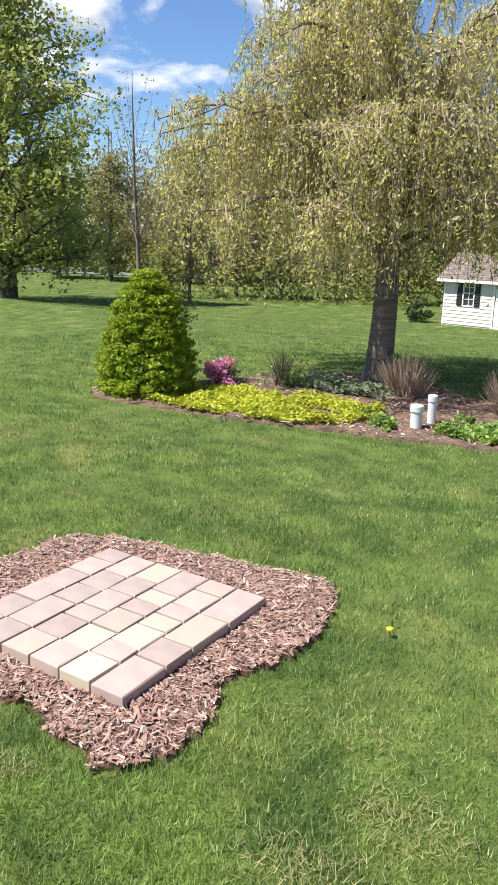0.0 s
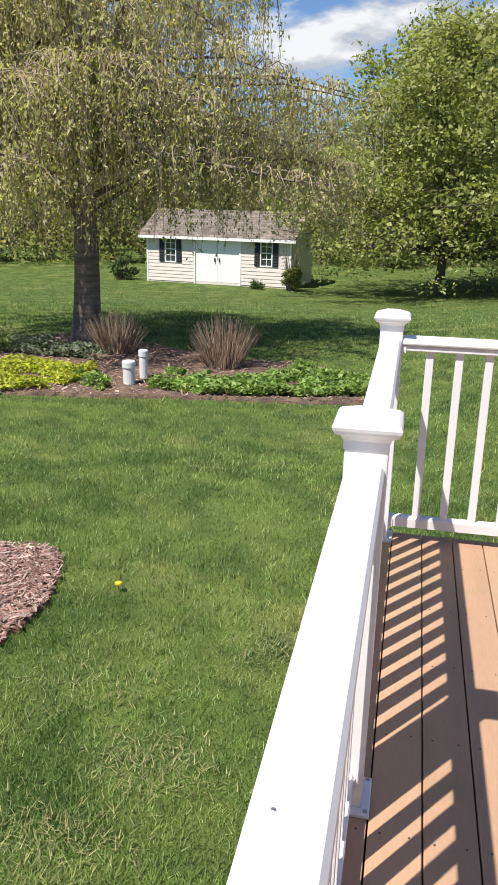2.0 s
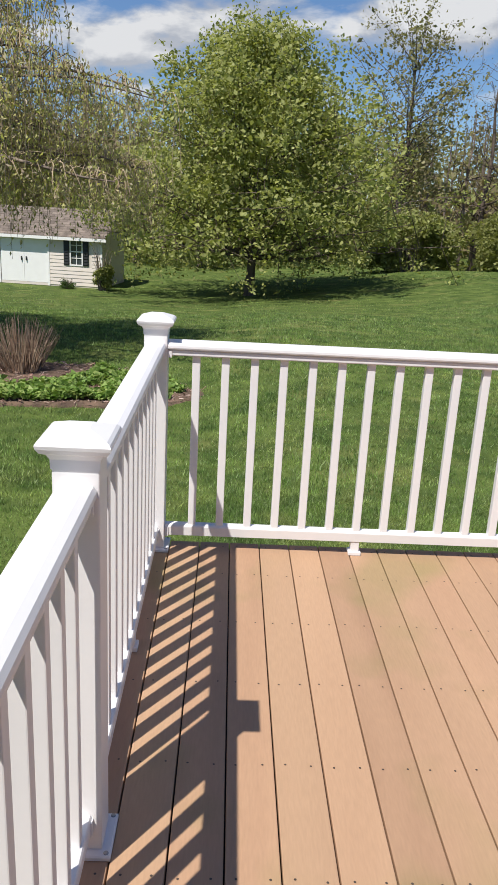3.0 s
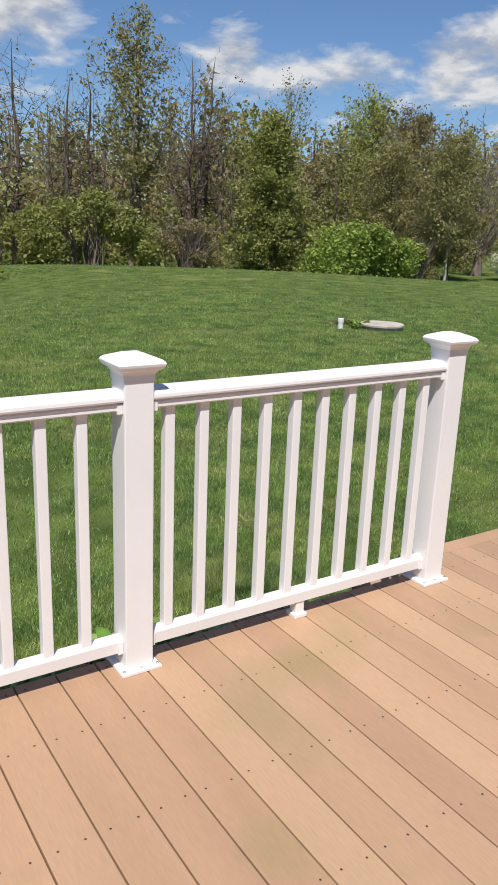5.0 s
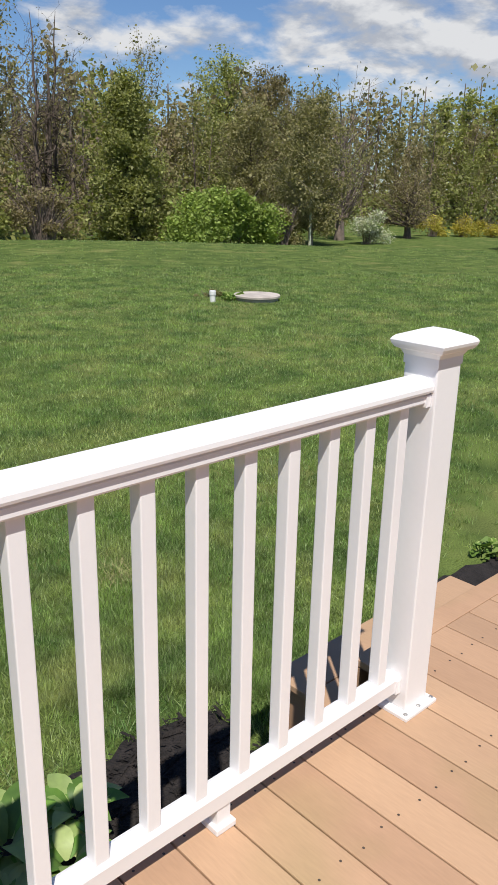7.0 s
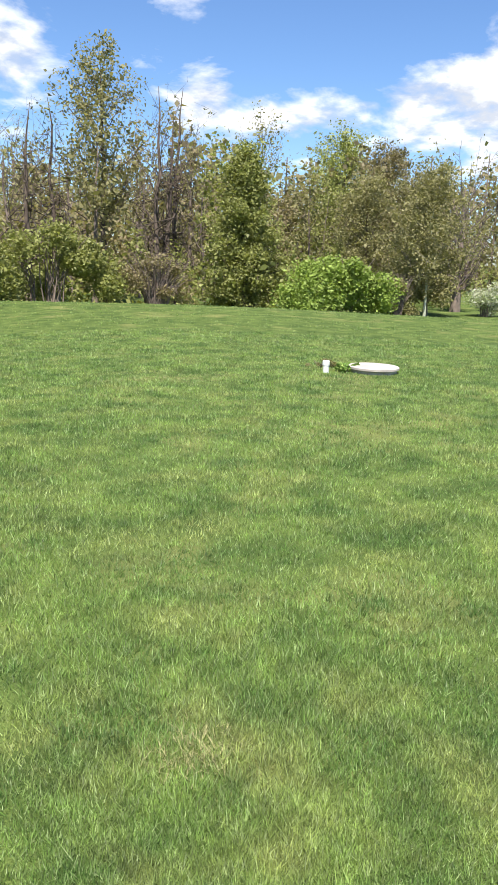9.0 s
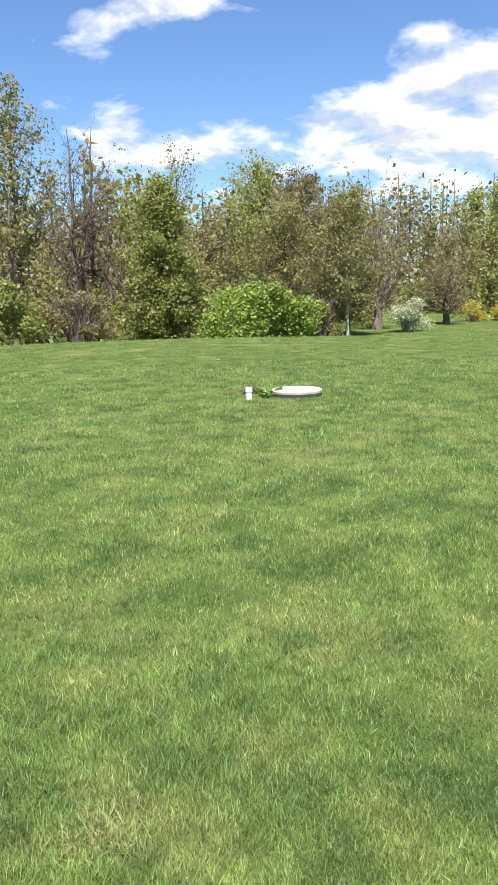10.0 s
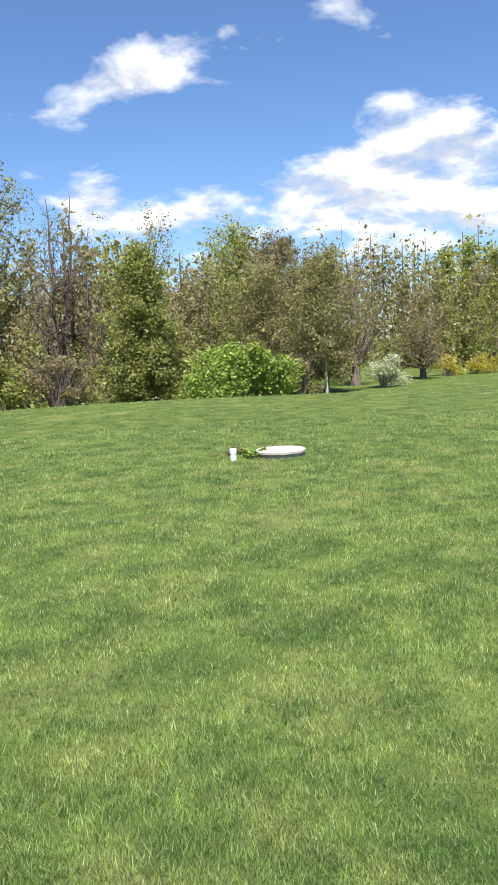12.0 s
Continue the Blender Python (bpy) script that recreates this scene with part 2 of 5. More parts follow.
PINK_PETAL = leaf_mat("magenta_petals", (0.68, 0.24, 0.52), (0.72, 0.38, 0.60), 0.2, leaf=0.4)
RED_LEAF = leaf_mat("dark_red_leaves", (0.36, 0.14, 0.14), (0.42, 0.22, 0.19), 0.25, leaf=0.4)
YELLOW_COVER = leaf_mat("yellow_green_leaves", (0.547, 0.557, 0.059), (0.313, 0.420, 0.069), 0.25, (0.6, 1.1))
GREEN_COVER = leaf_mat("ground_cover_leaves", (0.20, 0.32, 0.07), (0.40, 0.47, 0.16), 0.3, (0.55, 1.0))
SILVER_LEAF = leaf_mat("silvery_leaves", (0.26, 0.29, 0.21), (0.12, 0.17, 0.09), 0.3)
HOSTA_LEAF = material("hosta_leaves", (0.16, 0.30, 0.05), 0.5, dark=(0.10, 0.21, 0.04), scale=14, fine=60, grain=0.15, vary=0.25, other=(0.50, 0.55, 0.24), other_range=(0.35, 1.1), leaf=0.3)
DRY_STEM = material("dry_stems", (0.42, 0.29, 0.20), 0.85, dark=(0.28, 0.18, 0.125), island=0.35, other=(0.54, 0.43, 0.32), other_range=(0.5, 1.0), grain=0.1)
WHITE_PETAL = leaf_mat("white_blossom", (0.62, 0.62, 0.50), (0.26, 0.34, 0.13), 0.2)
FORSYTHIA = leaf_mat("yellow_blossom", (0.50, 0.40, 0.06), (0.32, 0.33, 0.07), 0.3)
TWIG = material("bare_twigs", (0.235, 0.18, 0.15), 0.9, dark=(0.14, 0.11, 0.09), grain=0.2, island=0.25)


# ---- building helpers ----
def mesh_of(name, verts, faces, mat, sharp=True):
    me = bpy.data.meshes.new(name)
    me.from_pydata([tuple(v) for v in verts], [], faces)
    me.materials.append(mat)
    me.update()
    return me


def tri_mesh(name, verts, tris, mat):
    """A mesh from arrays of points and of triangles (or quads)."""
    me = bpy.data.meshes.new(name)
    verts, tris = np.asarray(verts, np.float32), np.asarray(tris, np.int32)
    n, k = tris.shape
    me.vertices.add(len(verts))
    me.vertices.foreach_set("co", verts.ravel())
    me.loops.add(n * k)
    me.loops.foreach_set("vertex_index", tris.ravel())
    me.polygons.add(n)
    me.polygons.foreach_set("loop_start", np.arange(n, dtype=np.int32) * k)
    me.polygons.foreach_set("loop_total", np.full(n, k, np.int32))
    me.update(calc_edges=True)
    me.materials.append(mat)
    return me


def under(ob, parent):
    ob.parent = parent
    return ob


def part(name, bm, mat, parent, label="", smooth_faces=False):
    """Links a bmesh as one mesh object under a thing or a part."""
    me = bpy.data.meshes.new(name)
    bm.to_mesh(me)
    bm.free()
    me.materials.append(mat)
    if smooth_faces:
        me.polygons.foreach_set("use_smooth", [True] * len(me.polygons))
    ob = new(name, me)
    if parent is not None:
        ob.parent = parent
    if label:
        tagged(ob, label)
    return ob


def shared(name, me, parent, m=None, label=""):
    ob = new(name, me)
    ob.parent = parent
    if m is not None:
        ob.matrix_basis = m
    if label:
        tagged(ob, label)
    return ob


def thing(name, label, category, m=None, group="", kind=""):
    ob = new(name)
    ob.empty_display_size = 0.1
    if m is not None:
        ob.matrix_basis = m
    return tagged(ob, label, category, group, kind)


def box(x0, y0, z0, x1, y1, z1, bevel=0.0, bm=None):
    own = bm is None
    bm = bm or bmesh.new()
    made = bmesh.ops.create_cube(bm, size=1.0, matrix=Matrix.Translation(((x0 + x1) / 2, (y0 + y1) / 2, (z0 + z1) / 2))
                                 @ Matrix.Diagonal((abs(x1 - x0), abs(y1 - y0), abs(z1 - z0), 1)))
    if bevel:
        vs = set(made["verts"])
        es = [e for e in bm.edges if e.verts[0] in vs and e.verts[1] in vs]
        bmesh.ops.bevel(bm, geom=es, offset=bevel, segments=2, affect="EDGES", profile=0.6)
    return bm


def prism(profile, a, b, side, up=Vector((0, 0, 1)), bm=None):
    """A profile of (across, up) points run from a to b."""
    bm = bm or bmesh.new()
    a, b, side = Vector(a), Vector(b), Vector(side)
    ends = [[bm.verts.new(p + side * u + up * v) for u, v in profile] for p in (a, b)]
    n = len(profile)
    for i in range(n):
        j = (i + 1) % n
        bm.faces.new((ends[0][i], ends[0][j], ends[1][j], ends[1][i]))
    bm.faces.new(ends[0])
    bm.faces.new(list(reversed(ends[1])))
    bmesh.ops.recalc_face_normals(bm, faces=bm.faces)
    return bm


def lathe(profile, seg=20, bm=None, m=Matrix()):
    """Rings of (radius, height) turned round z, closed at both ends."""
    bm = bm or bmesh.new()
    rings = [[bm.verts.new(m @ Vector((r * math.cos(2 * math.pi * k / seg), r * math.sin(2 * math.pi * k / seg), z))) for k in range(seg)] for r, z in profile]
    for p, q in zip(rings, rings[1:]):
        for k in range(seg):
            bm.faces.new((p[k], p[(k + 1) % seg], q[(k + 1) % seg], q[k]))
    bm.faces.new(list(reversed(rings[0])))
    bm.faces.new(rings[-1])
    return bm


def square_stack(profile, bm=None):
    """Square rings of (half width, height), as a post cap."""
    bm = bm or bmesh.new()
    rings = [[bm.verts.new((sx * h, sy * h, z)) for sx, sy in ((-1, -1), (1, -1), (1, 1), (-1, 1))] for h, z in profile]
    for p, q in zip(rings, rings[1:]):
        for k in range(4):
            bm.faces.new((p[k], p[(k + 1) % 4], q[(k + 1) % 4], q[k]))
    bm.faces.new(list(reversed(rings[0])))
    bm.faces.new(rings[-1])
    return bm

SHOOT = material("tan_shoots", (0.42, 0.33, 0.22), 0.8, dark=(0.30, 0.22, 0.15), grain=0.2, island=0.3)
CHERRY_BARK = material("cherry_bark", (0.25, 0.20, 0.165), 0.8, dark=(0.13, 0.10, 0.085), stretch=(0.5, 0.5, 5.0), scale=5, fine=30, grain=0.35, bump=0.7, bump_depth=0.01)

# ---- ground ----
def graded(n, near, far):
    t = np.linspace(-1, 1, n)
    k = math.asinh(far / near)
    return near * np.sinh(k * t)


def build_ground():
    gx, gy = graded(191, 6.0, 1500.0), graded(191, 6.0, 1500.0) + 4
    X, Y = np.meshgrid(gx, gy)
    Z = height(X, Y)
    n = len(gx)
    verts = np.stack([X, Y, Z], -1).reshape(-1, 3)
    i = (np.arange(n - 1)[:, None] * n + np.arange(n - 1)).ravel()
    me = tri_mesh("ground", verts, np.stack([i, i + 1, i + n + 1, i + n], -1), LAWN_SOIL)
    me.polygons.foreach_set("use_smooth", [True] * len(me.polygons))
    tagged(new("ground", me), "green mown lawn running down to the woods", "lawn", kind="structure")


build_ground()

# ---- deck ----
DECK_X0, DECK_X1, DECK_Y0, DECK_Y1 = -0.195, 4.42, -6.2, 0.062
OPEN_X, OPEN_Y = 3.40, 0.145   # the boards reach further out at the opening
deck = thing("deck", "tan composite deck of boards laid side by side", "deck", kind="structure")
part("fascia", box(DECK_X0 + 0.004, DECK_Y1 - 0.020, -0.26, OPEN_X - 0.004, DECK_Y1 - 0.002, -0.030), DECKING, deck)
part("fascia", box(OPEN_X, OPEN_Y + 0.062, -0.249, DECK_X1 - 0.004, OPEN_Y + 0.084, -0.030), DECKING, deck)
part("fascia", box(DECK_X0 + 0.012, DECK_Y0, -0.26, DECK_X0 + 0.034, DECK_Y1 - 0.024, -0.030), DECKING, deck)
part("fascia", box(DECK_X1 - 0.034, DECK_Y0, -0.26, DECK_X1 - 0.012, OPEN_Y + 0.058, -0.030), DECKING, deck)
# solid block added below the boards, its near-black colour standing in for shade
part("skirt", box(DECK_X0 + 0.10, DECK_Y0, -1.0, DECK_X1 - 0.10, DECK_Y1 - 0.08, -0.05), DECK_SHADE, deck)
part("edge_board", box(OPEN_X, OPEN_Y + 0.004, -0.026, DECK_X1, OPEN_Y + 0.092, 0.0, 0.003), DECKING, deck)

# steps at the opening
step = thing("deck_step", "tan composite step below the deck opening", "step")
part("tread", box(3.40, 0.245, -0.276, 4.56, 0.425, -0.25, 0.004), DECKING, step)
part("tread", box(3.40, 0.430, -0.276, 4.56, 0.605, -0.25, 0.004), DECKING, step)
part("riser", box(3.42, 0.565, -0.66, 4.54, 0.587, -0.277), DECKING, step)
part("stringer", box(3.43, 0.245, -0.66, 3.455, 0.562, -0.277), DECKING, step)
part("stringer", box(4.505, 0.245, -0.66, 4.53, 0.562, -0.277), DECKING, step)

# ---- railing ----
TOP_PROFILE = [(-0.033, 0.926), (0.033, 0.926), (0.035, 0.930), (0.035, 0.947), (0.030, 0.950), (0.030, 0.954), (0.044, 0.956), (0.046, 0.962), (0.045, 0.972), (0.038, 0.983),
               (0.022, 0.990), (0.0, 0.992), (-0.022, 0.990), (-0.038, 0.983), (-0.045, 0.972), (-0.046, 0.962), (-0.044, 0.956), (-0.030, 0.954), (-0.030, 0.950), (-0.035, 0.947), (-0.035, 0.930)]
LOW_PROFILE = [(-0.024, 0.070), (0.024, 0.070), (0.026, 0.112), (0.022, 0.120), (0.012, 0.124), (-0.012, 0.124), (-0.022, 0.120), (-0.026, 0.112)]


def railing_post(x, y, label):
    post = thing("railing_post", label, "railing post", pose(x, y, 0), group="deck railing posts")
    flange = part("base_plate", square_stack([(0.074, 0.001), (0.074, 0.010), (0.070, 0.014), (0.054, 0.015)]), WHITE_VINYL, post)
    for sx, sy in ((-1, -1), (1, -1), (1, 1), (-1, 1), (0, -1), (0, 1)):
        part("bolt", lathe([(0.0065, 0.0), (0.0065, 0.004), (0.004, 0.006)], 8, m=Matrix.Translation((sx * 0.062, sy * 0.062, 0.0125))), STEEL, flange)
    part("sleeve", box(-0.051, -0.051, 0.0145, 0.051, 0.051, 1.06, 0.004), WHITE_VINYL, post)
    part("cap", square_stack([(0.053, 1.018), (0.0535, 1.040), (0.060, 1.052), (0.072, 1.058), (0.078, 1.068), (0.080, 1.076), (0.077, 1.082), (0.070, 1.088),
                              (0.066, 1.0895), (0.030, 1.103), (0.026, 1.1045)]), WHITE_VINYL, post)
    return post


def railing_panel(a, b, count, label, foot=True):
    """A panel between two post faces, with its rails, balusters, brackets and middle foot."""
    a, b = Vector((*a, 0)), Vector((*b, 0))
    way = (b - a).normalized()
    side = Vector((way.y, -way.x, 0))
    panel = thing("deck_railing", label, "railing", pose(*a), group="deck railing panels")
    run = b - a
    part("top_rail", prism(TOP_PROFILE, (0, 0, 0), run, side), WHITE_VINYL, panel)
    part("bottom_rail", prism(LOW_PROFILE, (0, 0, 0), run, side), WHITE_VINYL, panel)
    bal = box(-0.0175, -0.0175, 0.1215, 0.0175, 0.0175, 0.927, 0.003)
    me = bpy.data.meshes.new("baluster")
    bal.to_mesh(me)
    bal.free()
    me.materials.append(WHITE_VINYL)
    for k in range(count):
        p = way * (run.length / 2 + 0.1298 * (k - (count - 1) / 2))
        shared("baluster", me, panel, pose(p.x, p.y, 0, 0, 0, math.degrees(math.atan2(way.y, way.x))))
    for end, s in ((Vector((0, 0, 0)), 1), (run, -1)):
        p, q = end + way * 0.0005 * s, end + way * 0.018 * s
        part("bracket", prism([(-0.039, 0.918), (0.039, 0.918), (0.039, 0.949), (-0.039, 0.949)], p, q, side), WHITE_VINYL, panel)
        part("bracket", prism([(-0.029, 0.066), (0.029, 0.066), (0.029, 0.110), (-0.029, 0.110)], p, q, side), WHITE_VINYL, panel)
    if foot:
        mid = run / 2
        bm = box(mid.x - 0.020, mid.y - 0.020, 0.012, mid.x + 0.020, mid.y + 0.020, 0.069, 0.002)
        f = part("foot", bm, WHITE_VINYL, panel)
        part("foot_plate", box(mid.x - 0.030, mid.y - 0.030, 0.0005, mid.x + 0.030, mid.y + 0.030, 0.018, 0.003), WHITE_VINYL, f)
    return panel


H = 0.0515
railing_post(0, 0, "white vinyl corner post with a pyramid cap")
railing_post(1 * SKEW, 1 * POST_A, "white vinyl railing post with a pyramid cap")
railing_post(0.7 * SKEW, POST_END, "white vinyl railing post beside the deck edge")
railing_post(POST_C, 0, "white vinyl railing post with a square base plate")
railing_post(POST_D, 0, "white vinyl end post beside the deck step")
railing_panel((SKEW, POST_A + H), (0, -H), 12, "white vinyl railing panel along the deck side")
railing_panel((0.7 * SKEW, POST_END + H), (SKEW, POST_A - H), 11, "white vinyl railing panel along the deck side")
side_rail = bpy.data.objects["deck_railing.001"]
part("screw_plug", lathe([(0.003, 0.989), (0.003, 0.9918), (0.002, 0.9926)], 10, m=Matrix.Translation((-0.016, 0.375, 0))), STEEL, side_rail, "small grey screw plug in the rail")
railing_panel((H, 0), (POST_C - H, 0), 13, "white vinyl railing panel with thirteen square balusters")
railing_panel((POST_C + H, 0), (POST_D - H, 0), 10, "short white vinyl railing panel with ten square balusters")

# ---- plants: tubes and leaves ----
class Plant:
    """Collects branch tubes and leaves as arrays, and links them as parts."""

    def __init__(self, seed):
        self.rng = np.random.default_rng(seed)
        self.bv, self.bf, self.nb = [], [], 0
        self.lv = []

    def tube(self, pts, radii, sides=5):
        pts = np.asarray(pts, float)
        way = np.gradient(pts, axis=0)
        way /= np.linalg.norm(way, axis=1, keepdims=True) + 1e-9
        ref = np.where(np.abs(way[:, 2:3]) > 0.9, [[1.0, 0, 0]], [[0, 0, 1.0]])
        u = np.cross(way, ref)
        u /= np.linalg.norm(u, axis=1, keepdims=True) + 1e-9
        w = np.cross(way, u)
        a = np.arange(sides) * 2 * np.pi / sides
        ring = pts[:, None] + np.asarray(radii)[:, None, None] * (np.cos(a)[None, :, None] * u[:, None] + np.sin(a)[None, :, None] * w[:, None])
        n = len(pts)
        i, k = np.meshgrid(np.arange(n - 1), np.arange(sides), indexing="ij")
        k2 = (k + 1) % sides
        f = np.stack([i * sides + k, i * sides + k2, (i + 1) * sides + k2, (i + 1) * sides + k], -1).reshape(-1, 4)
        self.bv.append(ring.reshape(-1, 3))
        self.bf.append(f + self.nb)
        self.nb += n * sides

    def curve(self, a, b, c, n=6, wobble=0.0):
        t = np.linspace(0, 1, n)[:, None]
        p = (1 - t) ** 2 * a + 2 * t * (1 - t) * b + t * t * c
        if wobble:
            p[1:-1] += self.rng.normal(0, wobble, (n - 2, 3))
        return p

    def leaves(self, centres, size, ratio=0.55, hang=0.0, flat=0.0, spread=0.3):
        """Rhombic leaves round the centres. hang: how far they point down; flat: how far they lie level."""
        n, r = len(centres), self.rng
        u = r.normal(0, 1, (n, 3))
        u[:, 2] = u[:, 2] * (1 - flat) - 2.5 * hang
        u /= np.linalg.norm(u, axis=1, keepdims=True)
        w = r.normal(0, 1, (n, 3))
        w[:, 2] *= 1 - flat
        w -= (w * u).sum(1, keepdims=True) * u
        w /= np.linalg.norm(w, axis=1, keepdims=True) + 1e-9
        s = size * np.exp(r.normal(0, spread, (n, 1)))
        bend = np.cross(u, w) * s * 0.12
        q = np.stack([centres - u * s / 2, centres + w * s * ratio / 2 + bend, centres + u * s / 2, centres - w * s * ratio / 2 + bend], 1)
        self.lv.append(q.reshape(-1, 3))

    def link(self, root, bark, leaf, wood="trunk", foliage="crown", kind=""):
        if self.bv:
            me = tri_mesh(wood, np.concatenate(self.bv), np.concatenate(self.bf), bark)
            me.polygons.foreach_set("use_smooth", [True] * len(me.polygons))
            under(new(wood, me), root)
        if self.lv and leaf is not None:
            v = np.concatenate(self.lv)
            under(new(foliage, tri_mesh(foliage, v, np.arange(len(v)).reshape(-1, 4), leaf)), root)


def outline(points):
    u, r = np.array(points).T
    return lambda v: np.interp(v, u, r)


def grow(p, base, h, crown, trunk_r, leaves, leaf, limbs=26, twigs=7, clump=0.45, start=0.2, fork=0.85, rise=0.2, reach=(0.5, 1.0), wobble=0.03, sides=8, ratio=0.6, gnarl=0.0, flat=0.2, lobes=0.2):
    """A tree: leader, limbs that curve up and out to the outline, twigs, and leaves in clumps at the twigs."""
    r = p.rng
    base = np.asarray(base, float)
    n = 9
    t = np.linspace(0, 1, n)
    path = base + np.stack([np.cumsum(r.normal(0, wobble * h / n, n)), np.cumsum(r.normal(0, wobble * h / n, n)), t * h * fork], 1)
    path[0] = base - (0, 0, 0.12)
    rad = trunk_r * (1 - t) ** 0.8 + trunk_r * 0.07
    rad[0] = trunk_r * 1.35
    p.tube(path, rad, sides)
    at = lambda z: np.array([np.interp(z, t * fork, path[:, k]) for k in range(3)])
    tips, weight = [], []
    for i in range(limbs):
        u = start + (0.98 - start) * (i + r.random()) / limbs
        ang = i * 2.4 + r.normal(0, 0.4)
        out = crown(u) * r.uniform(*reach) * (1 + lobes * math.sin(3 * ang + 7 * u + base[0]) + lobes * 0.6 * math.sin(5 * ang - 11 * u))
        z0 = max(start * 0.75, min(u - rise * r.uniform(0.6, 1.2), fork * 0.97))
        a = at(z0)
        d = np.array([math.cos(ang), math.sin(ang), 0])
        c = base + d * out + (0, 0, u * h)
        c[:2] += (at(min(u, fork)) - base)[:2]
        b = a + d * out * 0.45 + (0, 0, (u - z0) * h * r.uniform(0.1, 0.5))
        limb = p.curve(a, b, c, 7, gnarl * h * 0.02 + 0.02 * out)
        lr = max(trunk_r * 0.42 * (1 - 0.75 * u), 0.012)
        p.tube(limb, np.linspace(lr, lr * 0.2, 7), 5)
        for j in range(twigs):
            s = 0.3 + 0.7 * (j + r.random()) / twigs
            q = np.array([np.interp(s * 6, np.arange(7), limb[:, k]) for k in range(3)])
            e = d * 0.5 + r.normal(0, 0.8, 3) + (0, 0, 0.35)
            e *= (0.10 + 0.28 * r.random()) * max(crown(u), 0.35 * crown(0.5)) / np.linalg.norm(e)
            tip = q + e
            p.tube(np.stack([q, q + e * 0.5 + r.normal(0, 0.03, 3), tip]), [lr * 0.3 + 0.004, lr * 0.2 + 0.003, 0.004], 3)
            tips += [tip, q + e * 0.55]
            weight += [1.0, 0.6]
    if leaves:
        tips, weight = np.array(tips), np.array(weight)
        weight = weight * np.exp(r.normal(0, 0.5, len(weight)))
        pick = r.choice(len(tips), leaves, p=weight / weight.sum())
        p.leaves(tips[pick] + r.normal(0, clump * 0.6, (leaves, 3)) * (1, 1, 0.7), leaf, ratio, flat=flat)
    return tips


def tree(name, label, x, y, h, crown, trunk_r, mat, leaves, leaf, seed, bark=BARK, category="tree", group="", **kw):
    z = ground_at(x, y)
    root = thing(name, label, category, pose(x, y, z), group=group)
    p = Plant(seed)
    grow(p, (0, 0, 0), h, outline(crown), trunk_r, leaves, leaf, **kw)
    p.link(root, bark, mat if leaves else None)
    return root


def shrub(name, label, x, y, w, h, mat, leaves, leaf, seed, depth=None, stems=26, category="shrub", ratio=0.6, flat=0.3, lumps=9, group="", foliage="foliage"):
    """A shrub: stems fanning from the ground and leaves on an uneven, lumpy mound."""
    z = ground_at(x, y)
    root = thing(name, label, category, pose(x, y, z), group=group)
    p = Plant(seed)
    r = p.rng
    depth = depth or w
    half = np.array([w / 2, depth / 2, h])
    for _ in range(stems):
        d = r.normal(0, 1, 3) * (0.6, 0.6, 0.2)
        c = np.clip(d, -0.9, 0.9) * half * 0.7
        c[2] = h * r.uniform(0.45, 0.95)
        a = np.array([c[0] * 0.3, c[1] * 0.3, -0.05])
        p.tube(p.curve(a, a + (0, 0, c[2] * 0.6), c, 5, 0.02 * h), np.linspace(0.012, 0.003, 5) * (1 + h * 0.5), 4)
    cen = r.uniform(-1, 1, (lumps, 3)) * half * (0.80, 0.62, 0)
    cen[:, 2] = h * r.uniform(0.12, 0.82, lumps) * (1 - 0.42 * np.abs(cen[:, 0]) / half[0])
    rad = 0.46 * min(half) * r.uniform(0.55, 1.25, (lumps, 1)) * np.array([[1.0, 1.0, 0.75]])
    k = r.integers(0, lumps, leaves)
    v = r.normal(0, 1, (leaves, 3))
    v /= np.linalg.norm(v, axis=1, keepdims=True)
    q = cen[k] + v * rad[k] * r.uniform(0.3, 1.25, (leaves, 1))
    q[:, 2] = np.abs(q[:, 2]) + 0.02
    p.leaves(q, leaf, ratio, flat=flat)
    p.link(root, TWIG, mat, "stems", foliage)
    return root


